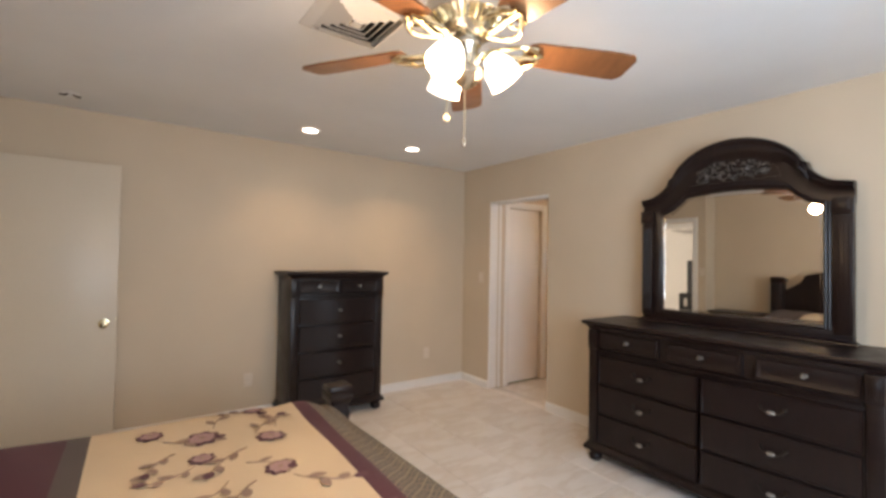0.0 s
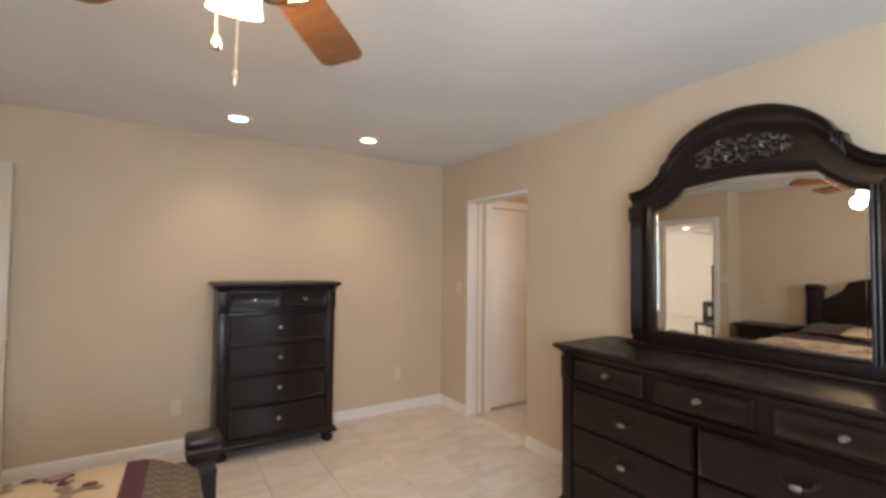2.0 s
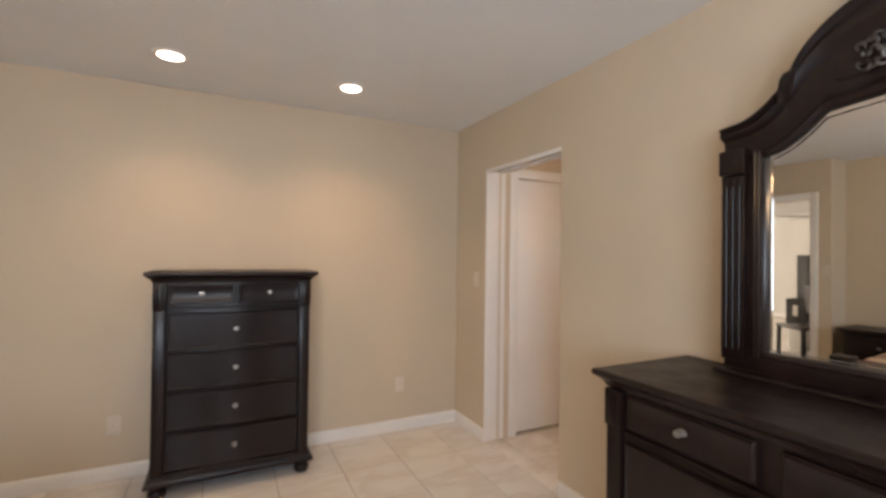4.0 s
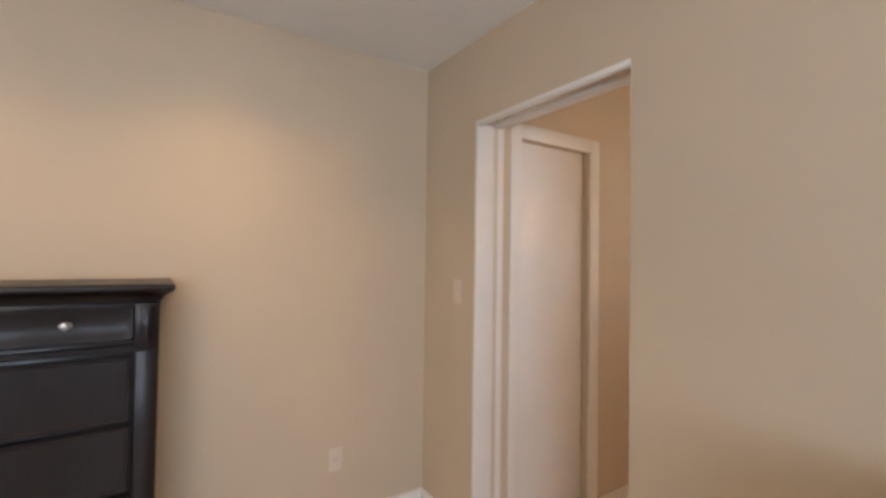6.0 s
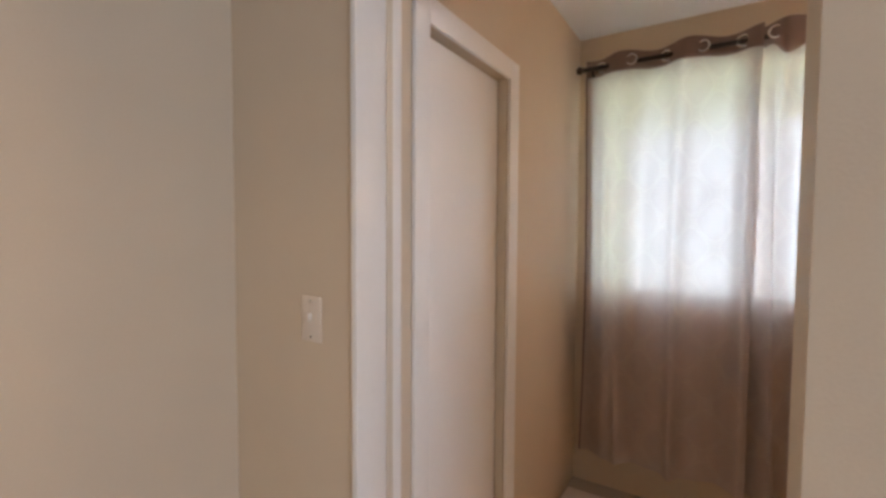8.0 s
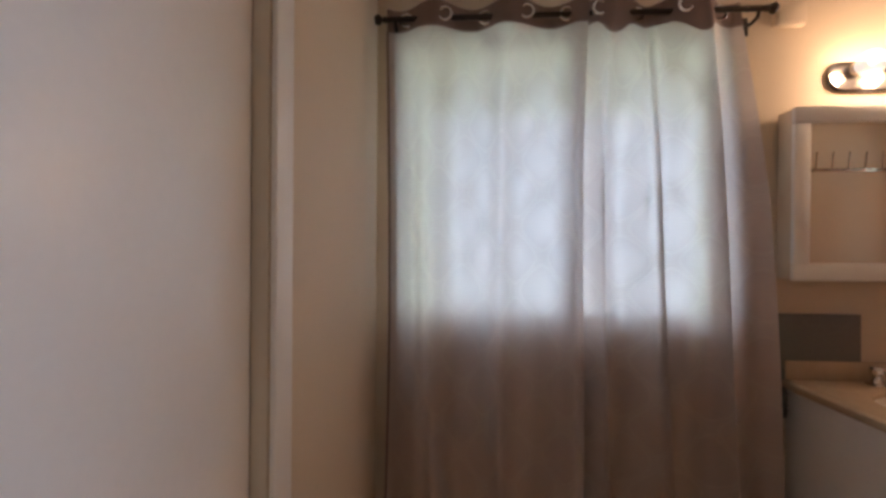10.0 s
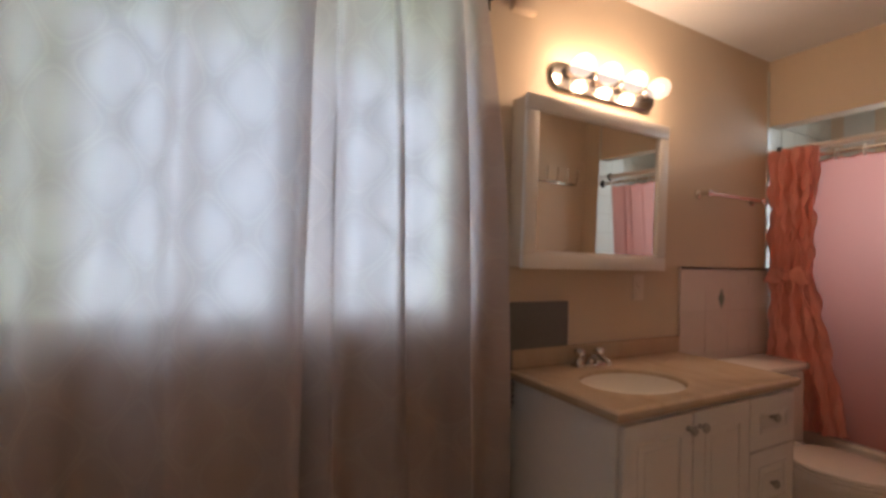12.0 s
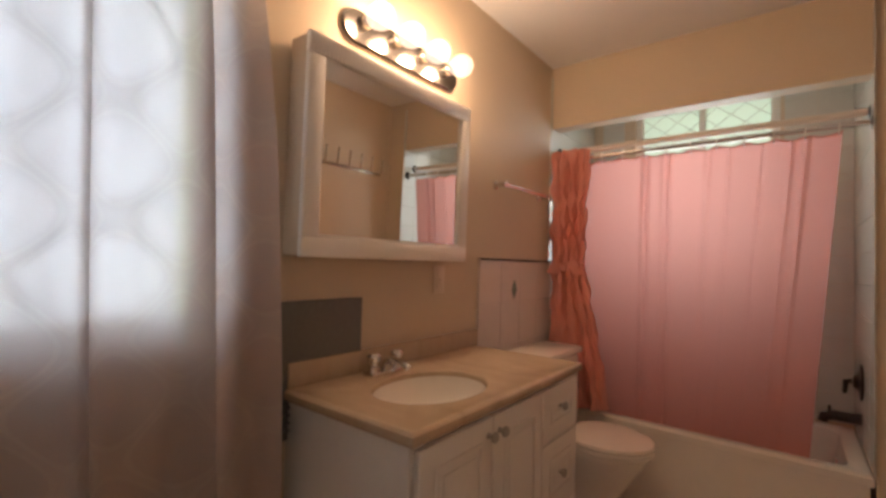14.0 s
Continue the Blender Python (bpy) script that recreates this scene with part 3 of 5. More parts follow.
# ---- ceiling fan ----
def ceiling_fan():
    fan = thing("ceiling_fan", pose(FAN.x, FAN.y, 0), "brass ceiling fan with five cherry blades and three lit shades", "ceiling fan")
    part("canopy", lathe([(0.0, H), (0.075, H), (0.075, H - 0.02), (0.05, H - 0.055), (0.02, H - 0.065), (0, H - 0.065)], 28), NICKEL, fan)
    part("downrod", tube([(0, 0, H - 0.06), (0, 0, 2.29)], 0.014, 12), NICKEL, fan)
    part("motor_housing", lathe([(0, 2.30), (0.05, 2.30), (0.085, 2.285), (0.125, 2.25), (0.135, 2.215), (0.13, 2.18), (0.10, 2.165), (0.085, 2.135), (0.06, 2.12), (0, 2.12)], 36), NICKEL, fan)
    for i in range(36):
        a = 2 * math.pi * i / 36
        part("vent_fin", tube([(0.128 * math.cos(a), 0.128 * math.sin(a), 2.178), (0.092 * math.cos(a), 0.092 * math.sin(a), 2.150)], 0.004, 5), BRASS, fan)
    part("switch_housing", lathe([(0, 2.12), (0.05, 2.12), (0.052, 2.10), (0.042, 2.085), (0.042, 2.03), (0.055, 2.02), (0.058, 2.0), (0.04, 1.98), (0.02, 1.965), (0, 1.962)], 28), NICKEL, fan)
    for k in range(5):
        a = radians(-21 + 72 * k)
        r = Matrix.Rotation(a, 4, "Z")
        w = 0.058

        def edge(s):
            return [(0.215, s * 0.045), (0.24, s * 0.056), (0.38, s * 0.064), (0.53, s * 0.070), (0.596, s * 0.069), (0.618, s * 0.048)]

        bm = prism(edge(-1) + edge(1)[::-1], "z", -0.004, 0.004)
        blade = part("blade", bm, BLADE, fan, "cherry wood fan blade", r @ pose(0, 0, 2.107, -12))
        iron = bmesh.new()
        for s in (-1, 1):
            pts = []
            for i in range(15):
                t = i / 14
                pts.append((0.105 + 0.16 * t, s * (0.012 + 0.048 * math.sin(math.pi * t) ** 1.2), -0.014 - 0.012 * math.sin(math.pi * t)))
            tube(pts, 0.0075, 7, iron)
            ring = [(0.225 + 0.026 * math.cos(q), s * 0.026 + 0.020 * math.sin(q), -0.014) for q in [i * 2 * math.pi / 12 for i in range(13)]]
            tube(ring, 0.006, 6, iron)
        tube([(0.09, 0, -0.004), (0.15, 0, -0.022), (0.26, 0, -0.012)], 0.008, 7, iron)
        part("blade_iron", iron, BRASS, blade, "open scroll brass bracket")
    for a in SHADES:
        r = Matrix.Rotation(radians(a), 4, "Z")
        arm = part("lamp_arm", tube([(0.03, 0, 2.04), (0.05, 0, 2.074), (0.065, 0, 2.080), (0.075, 0, 2.076)], 0.009), BRASS, fan, "", r)
        tilt = pose(0.075, 0, 2.078) @ Matrix.Rotation(radians(-36), 4, "Y") @ Matrix.Scale(0.85, 4)
        part("shade_holder", lathe([(0, 0.004), (0.028, 0.004), (0.034, -0.012), (0.030, -0.018), (0, -0.018)], 20, tilt), BRASS, arm)
        prof = [(0.030, -0.014), (0.034, -0.03), (0.050, -0.05), (0.060, -0.075), (0.064, -0.10), (0.066, -0.118), (0.070, -0.128), (0.067, -0.128), (0.061, -0.10), (0.047, -0.052), (0.028, -0.016)]
        part("glass_shade", lathe(prof, 28, tilt), SHADE, arm, "lit frosted glass tulip shade")
    ch = part("pull_chain", tube([(0.0, 0, 1.965), (0.002, 0.0, 1.88), (0.0, 0, 1.802)], 0.0022, 6), BRASS, fan)
    part("chain_fob", lathe([(0, 1.804), (0.006, 1.802), (0.0065, 1.787), (0.004, 1.774), (0, 1.774)], 12), NICKEL, ch)
    ch = part("pull_chain", tube([(-0.03, 0.055, 1.985), (-0.031, 0.056, 1.887)], 0.0022, 6), BRASS, fan)
    part("chain_fob", lathe([(0, 0.018), (0.008, 0.012), (0.012, 0), (0.008, -0.012), (0, -0.014)], 12, pose(-0.031, 0.056, 1.874)), BRASS, ch, "small round brass fob")


ceiling_fan()


# ---- case furniture ----
def bow(x, half, amp):
    """Serpentine depth of a drawer front across its width."""
    t = max(-1, min(1, x / half))
    return amp * (0.5 + 0.5 * math.cos(math.pi * t)) - 0.35 * amp * math.sin(math.pi * abs(t)) ** 2


def front(x0, x1, z0, z1, y, thick, half, amp, edge=0.012):
    """A drawer front that follows the bow, with a sunk field inside a raised edge."""
    def at(u, v):
        x, z = x0 + (x1 - x0) * u, z0 + (z1 - z0) * v
        rim = min(x - x0, x1 - x, z - z0, z1 - z)
        d = 0.0 if rim < edge * 0.4 else (0.006 if rim < edge * 1.1 else 0.002)
        return (x, y - bow(x, half, amp) - d, z)

    n = 26
    us = [0, edge * 0.3, edge * 0.6, edge, edge * 1.4]
    bm = bmesh.new()
    xs = [x0 + k for k in us] + [x0 + us[-1] + (x1 - x0 - 2 * us[-1]) * i / n for i in range(1, n)] + [x1 - k for k in us[::-1]]
    zs = [z0 + k for k in us] + [z1 - k for k in us[::-1]]
    f = [[bm.verts.new(at((x - x0) / (x1 - x0), (z - z0) / (z1 - z0))) for z in zs] for x in xs]
    b = [[bm.verts.new((x, y - bow(x, half, amp) + thick, z)) for z in (z0, z1)] for x in xs]
    for i in range(len(xs) - 1):
        for j in range(len(zs) - 1):
            bm.faces.new((f[i][j], f[i + 1][j], f[i + 1][j + 1], f[i][j + 1]))
        bm.faces.new((f[i][0], b[i][0], b[i + 1][0], f[i + 1][0]))
        bm.faces.new((f[i][-1], f[i + 1][-1], b[i + 1][1], b[i][1]))
    for i in (0, -1):
        bm.faces.new([v for v in f[i]] + [b[i][1], b[i][0]])
    bmesh.ops.recalc_face_normals(bm, faces=bm.faces)
    return bm


def moulding(w, d, z, prof, bm=None):
    """A moulded slab: prof lists (overhang, height) from below; w and d are the body's width and depth, front at -d."""
    bm = bm or bmesh.new()
    rings = [[bm.verts.new(p) for p in ((-w / 2 - o, -d - o, z + h), (w / 2 + o, -d - o, z + h), (w / 2 + o, 0, z + h), (-w / 2 - o, 0, z + h))] for o, h in prof]
    for a, b in zip(rings, rings[1:]):
        for i in range(4):
            bm.faces.new((a[i], a[(i + 1) % 4], b[(i + 1) % 4], b[i]))
    bm.faces.new(rings[0])
    bm.faces.new(rings[-1])
    bmesh.ops.recalc_face_normals(bm, faces=bm.faces)
    return bm


CROWN = [(0.0, 0), (0.006, 0.004), (0.008, 0.014), (0.018, 0.024), (0.032, 0.034), (0.036, 0.036), (0.040, 0.040), (0.042, 0.048), (0.040, 0.056), (0.036, 0.060)]
BASE = [(0.022, 0), (0.026, 0.006), (0.026, 0.022), (0.020, 0.034), (0.010, 0.042), (0.006, 0.052), (0.0, 0.056)]
BUN = [(0.0, 0.0), (0.028, 0.0), (0.038, 0.006), (0.046, 0.022), (0.047, 0.036), (0.040, 0.050), (0.030, 0.056), (0.034, 0.060), (0.040, 0.066), (0.040, 0.075), (0, 0.075)]


def drawer_knob(parent, x, y, z):
    part("knob_plate", lathe([(0, 0), (0.014, 0), (0.013, 0.003), (0, 0.004)], 16, pose(x, y, z, 90) @ Matrix.Diagonal((1.25, 0.9, 1, 1))), PEWTER, parent)
    part("knob", lathe([(0, 0), (0.006, 0), (0.006, 0.010), (0.009, 0.014), (0.0125, 0.020), (0.010, 0.027), (0, 0.029)], 16, pose(x, y, z, 90)), PEWTER, parent, "pewter drawer knob")


def bail_pull(parent, x, y, z):
    bm = bmesh.new()
    for s in (-1, 1):
        tube([(x + s * 0.055, y, z + 0.012), (x + s * 0.055, y - 0.016, z + 0.010), (x + s * 0.046, y - 0.022, z - 0.004), (x + s * 0.026, y - 0.024, z - 0.014), (x, y - 0.025, z - 0.012)], [0.006, 0.006, 0.0055, 0.006, 0.008], 8, bm)
        lathe([(0, 0), (0.012, 0), (0.009, 0.004), (0, 0.005)], 12, pose(x + s * 0.055, y, z + 0.012, 90), bm)
    part("bail_pull", bm, IRON, parent, "dark metal swan-neck pull")
    part("pull_grip", lathe([(0, -0.02), (0.008, -0.018), (0.012, -0.008), (0.012, 0.008), (0.008, 0.018), (0, 0.02)], 12, pose(x, y - 0.027, z - 0.013, 0, 90)), PEWTER, parent, "bright pewter grip")


def pilaster(parent, x, w, y, z0, z1, cap):
    """Corner post with a small panelled block on top."""
    part("pilaster", cube(x - w / 2, x + w / 2, y - 0.012, y + 0.03, z0, z1 - cap, 0.004), ESPRESSO, parent)
    part("pilaster_cap", cube(x - w / 2 - 0.003, x + w / 2 + 0.003, y - 0.020, y + 0.03, z1 - cap + 0.002, z1, 0.003), ESPRESSO, parent)
    part("cap_frame", cube(x - w * 0.30, x + w * 0.30, y - 0.026, y - 0.02, z1 - cap + 0.018, z1 - 0.014, 0.004), ESPRESSO, parent)
    part("cap_panel", cube(x - w * 0.16, x + w * 0.16, y - 0.030, y - 0.026, z1 - cap + 0.03, z1 - 0.026, 0.003), ESPRESSO, parent)


def chest_of_drawers():
    c = thing("chest_of_drawers", pose(-1.697, -0.018, 0), "dark espresso wooden tall chest of drawers with pewter knobs", "chest of drawers")
    w, d, top = 0.852, 0.372, 1.272
    part("carcass", cube(-w / 2, w / 2, -d + 0.012, 0, 0.12, top - 0.055, 0.003), ESPRESSO, c)
    part("top", moulding(w, d, top - 0.058, CROWN), ESPRESSO_H, c)
    part("base_moulding", moulding(w, d, 0.075, BASE), ESPRESSO_H, c)
    for x in (-w / 2 + 0.035, w / 2 - 0.035):
        pilaster(c, x, 0.062, -d, 0.131, top - 0.06, 0.155)
        for y in (-d + 0.03, -0.05):
            part("bun_foot", lathe(BUN, 20, pose(x, y, 0)), ESPRESSO, c)
    half = 0.36
    part("rail", front(-0.37, 0.37, 1.055, 1.075, -d - 0.006, 0.02, half, 0.018, 0.004), ESPRESSO_H, c)
    for x0, x1 in ((-0.362, -0.006), (0.006, 0.362)):
        q = part("small_drawer", front(x0, x1, 1.085, 1.205, -d, 0.02, half, 0.016, 0.016), ESPRESSO_H, c)
        drawer_knob(q, (x0 + x1) / 2, -d - 0.007 - bow((x0 + x1) / 2, half, 0.016), 1.148)
    for k in range(4):
        z0, z1 = 0.150 + 0.2265 * k, 0.150 + 0.2265 * k + 0.212
        q = part("drawer", front(-0.354, 0.354, z0, z1, -d - 0.004, 0.02, half, 0.020, 0.010), ESPRESSO_H, c)
        drawer_knob(q, 0.0, -d - 0.006 - 0.020, (z0 + z1) / 2 + 0.004)
    ap = [(-0.36 + 0.72 * i / 24, 0.128 - 0.02 * math.cos(math.pi * (i / 12 - 1)) ** 2) for i in range(25)]
    part("apron", prism([(-0.36, 0.145), *ap, (0.36, 0.145)], "y", -d - 0.018, -d + 0.01), ESPRESSO_H, c)


def dresser():
    c = thing("dresser", pose(-0.022, -2.90, 0, 0, 0, -90), "dark espresso wooden nine-drawer dresser with pewter pulls", "dresser")
    w, d, top = 1.53, 0.492, 0.982
    part("carcass", cube(-w / 2, w / 2, -d + 0.012, 0, 0.12, top - 0.055, 0.003), ESPRESSO, c)
    part("top", moulding(w, d, top - 0.058, CROWN), ESPRESSO_H, c, "polished dark wooden top")
    part("base_moulding", moulding(w, d, 0.075, BASE), ESPRESSO_H, c)
    for x in (-w / 2 + 0.035, w / 2 - 0.035):
        pilaster(c, x, 0.062, -d, 0.131, top - 0.06, 0.13)
        for y in (-d + 0.03, -0.06):
            part("bun_foot", lathe(BUN, 20, pose(x, y, 0)), ESPRESSO, c)
    half = 0.70
    for x0, x1 in ((-0.685, -0.262), (-0.205, 0.208), (0.265, 0.685)):
        q = part("small_drawer", front(x0, x1, 0.800, 0.915, -d, 0.02, half, 0.022, 0.014), ESPRESSO_H, c)
        drawer_knob(q, (x0 + x1) / 2, -d - 0.006 - bow((x0 + x1) / 2, half, 0.022), 0.862)
    part("rail", front(-0.69, 0.69, 0.772, 0.790, -d - 0.004, 0.02, half, 0.022, 0.004), ESPRESSO_H, c)
    for k in range(3):
        z0 = 0.140 + 0.207 * k
        for x0, x1 in ((-0.688, -0.018), (0.002, 0.688)):
            q = part("drawer", front(x0, x1, z0, z0 + 0.196, -d - 0.002, 0.02, half, 0.022, 0.008), ESPRESSO_H, c)
            xm = -0.363 if x0 < -0.1 else 0.346
            bail_pull(q, xm, -d - 0.004 - bow(xm, half, 0.022), z0 + 0.108)


def dresser_mirror():
    c = thing("dresser_mirror", pose(-0.095, -2.897, 0.985, 0, 0, -89.0), "arched dark espresso mirror frame standing on the dresser", "mirror")

    def zo(x):
        a = abs(x)
        if a > 0.525:
            return 0.872 + 0.008 * (0.582 - a) / 0.057
        if a > 0.392:
            t = (0.525 - a) / 0.133
            return 0.880 + 0.085 * t ** 1.7
        if a > 0.366:
            return 1.000 + 0.012 * (0.392 - a) / 0.026
        t = a / 0.366
        return 0.990 + 0.220 * (max(0, 1 - t * t)) ** 0.62

    def zi(x):
        a = min(abs(x), 0.452)
        if a > 0.285:
            t = (0.452 - a) / 0.167
            return 0.755 + 0.105 * t ** 1.7
        return 0.860 + 0.022 * math.cos(math.pi / 2 * a / 0.285)

    steps = [(0, 0.012), (0.03, 0.030), (0.09, 0.036), (0.14, 0.024), (0.20, 0.022), (0.50, 0.026), (0.62, 0.030), (0.70, 0.050), (0.80, 0.058), (0.88, 0.050), (0.94, 0.062), (1.0, 0.058)]
    half = [0.452 * i / 40 for i in range(41)] + [0.452 + 0.13 * i / 10 for i in range(1, 11)]
    xs = [-x for x in half[:0:-1]] + half
    # crest between the glass and the arch
    bm = bmesh.new()
    grid = []
    for x in xs:
        lo = zi(x) if abs(x) <= 0.452 else zi(0.452) + 0.0
        hi = zo(x)
        grid.append([bm.verts.new((x, -d, lo + (hi - lo) * v)) for v, d in steps])
    back = [[bm.verts.new((g[0].co.x, 0.02, g[0].co.z)), bm.verts.new((g[-1].co.x, 0.02, g[-1].co.z))] for g in grid]
    for a, b, p, q in zip(grid, grid[1:], back, back[1:]):
        for j in range(len(steps) - 1):
            bm.faces.new((a[j], b[j], b[j + 1], a[j + 1]))
        bm.faces.new((a[-1], b[-1], q[1], p[1]))
        bm.faces.new((a[0], p[0], q[0], b[0]))
        bm.faces.new((p[0], p[1], q[1], q[0]))
    for g, p in ((grid[0], back[0]), (grid[-1], back[-1])):
        bm.faces.new([*g, p[1], p[0]])
    bmesh.ops.recalc_face_normals(bm, faces=bm.faces)
    part("crest", bm, ESPRESSO_H, c, "moulded dark wooden arch")
    for s in (-1, 1):
        # stile: outer fluted pilaster and inner moulding
        x0, x1 = sorted((s * 0.452, s * 0.578))
        part("stile", cube(x0, x1, -0.030, 0.02, 0.05, zi(0.452), 0.003), ESPRESSO, c)
        for k, (r, dep) in enumerate(((0.462, 0.034), (0.478, 0.028))):
            part("stile_bead", tube([(s * r, -dep, 0.07), (s * r, -dep, 0.775)], 0.009, 8), ESPRESSO, c)
        px0, px1 = sorted((s * 0.500, s * 0.580))
        part("stile_pilaster", cube(px0, px1, -0.050, -0.028, 0.05, 0.70, 0.004), ESPRESSO, c)
        for k in (-1, 0, 1):
            part("flute", tube([(s * 0.540 + k * 0.022, -0.050, 0.09), (s * 0.540 + k * 0.022, -0.050, 0.66)], 0.0035, 6), ESPRESSO, c)
        part("corner_block", cube(px0 - 0.004, px1 + 0.004, -0.060, -0.028, 0.702, 0.790, 0.004), ESPRESSO, c)
        part("corner_block_panel", cube(px0 + 0.014, px1 - 0.014, -0.066, -0.06, 0.718, 0.774, 0.003), ESPRESSO, c)
        # scroll where the shoulder meets the arch
        for k in range(3):
            part("scroll_leaf", tube([(s * (0.392 - 0.012 * k), -0.058, 0.905 + 0.01 * k), (s * (0.378 - 0.012 * k), -0.074, 0.945 + 0.014 * k), (s * (0.384 - 0.018 * k), -0.062, 0.990 + 0.012 * k)], [0.006, 0.012, 0.005], 8), ESPRESSO, c)
    part("bottom_rail", cube(-0.578, 0.578, -0.034, 0.02, 0.016, 0.090, 0.004), ESPRESSO_H, c)
    part("bottom_bead", tube([(-0.452, -0.036, 0.078), (0.452, -0.036, 0.078)], 0.009, 8), ESPRESSO_H, c)
    part("plinth", moulding(1.15, 0.045, 0.0, [(0.02, 0), (0.024, 0.004), (0.022, 0.012), (0.012, 0.018), (0.004, 0.022)]), ESPRESSO_H, c)
    # glass
    g = bmesh.new()
    top = [g.verts.new((x, -0.008, zi(x) + 0.004)) for x in xs if abs(x) <= 0.4521]
    low = [g.verts.new((v.co.x, -0.008, 0.072)) for v in top]
    for a, b, p, q in zip(low, low[1:], top, top[1:]):
        g.faces.new((a, b, q, p))
    part("mirror_glass", g, MIRROR, c, "clear bevelled mirror glass")
    bm = bmesh.new()
    pts = [(x, -0.0105, zi(x) - 0.016) for x in [-0.436 + 0.872 * i / 40 for i in range(41)]]
    tube([(-0.436, -0.0105, 0.10), *pts, (0.436, -0.0105, 0.10), (-0.436, -0.0105, 0.10)], 0.0018, 5, bm)
    part("glass_bevel", bm, MIRROR, c, "bevel line round the mirror glass")
    # carved lunette
    def lune(u, v):
        x = -0.255 + 0.51 * u
        k = math.sqrt(max(0, 1 - (x / 0.258) ** 2))
        return (x, -0.030, 0.945 + 0.145 * k * v)

    part("lunette_panel", sheet(24, 4, lune, (0, 0.006, 0)), ESPRESSO, c, "dark recessed lunette")
    bm = bmesh.new()
    rnd = random.Random(4)
    for i in range(78):
        x = -0.195 + 0.39 * (i % 26) / 25
        k = math.sqrt(max(0, 1 - (x / 0.25) ** 2))
        z = 0.962 + 0.098 * k * (0.12 + 0.42 * (i // 26)) + rnd.uniform(-0.010, 0.010)
        a0, turn, r = rnd.uniform(0, 6.28), rnd.choice((-1, 1)) * rnd.uniform(2.6, 4.6), rnd.uniform(0.008, 0.018)
        pts = [(x + r * (1 - 0.55 * t) * math.cos(a0 + turn * t), -0.036 - 0.010 * math.sin(math.pi * t), z + r * (1 - 0.55 * t) * math.sin(a0 + turn * t)) for t in [q / 7 for q in range(8)]]
        tube(pts, [0.002, 0.0035, 0.005, 0.005, 0.0045, 0.004, 0.0035, 0.0045], 6, bm)
    part("leaf_carving", bm, CARVED, c, "silvery carved leaf scroll")


chest_of_drawers()
dresser()
dresser_mirror()


# ---- bed ----
BX0, BX1, BY0, BY1, BZ = -4.20, -2.40, -3.43, -1.86, 0.690


def quilt_z(x, y):
    """Height of the quilt over the mattress."""
    z = BZ + 0.006 * math.sin(3.1 * x + 0.6) * math.sin(2.3 * y) + 0.004 * math.sin(9 * x + 5 * y) + 0.0035 * math.sin(34 * (x + 0.12 * y) + 2.0 * math.sin(3 * y)) * max(0, min(1, (x + 2.95) / 0.35))
    ex = max(0, x - (BX1 - 0.10)) / 0.10
    ey = max(0, max(y - (BY1 - 0.08), (BY0 + 0.08) - y)) / 0.08
    return z - 0.045 * min(1, ex) ** 2 - 0.012 * min(1, ey) ** 2


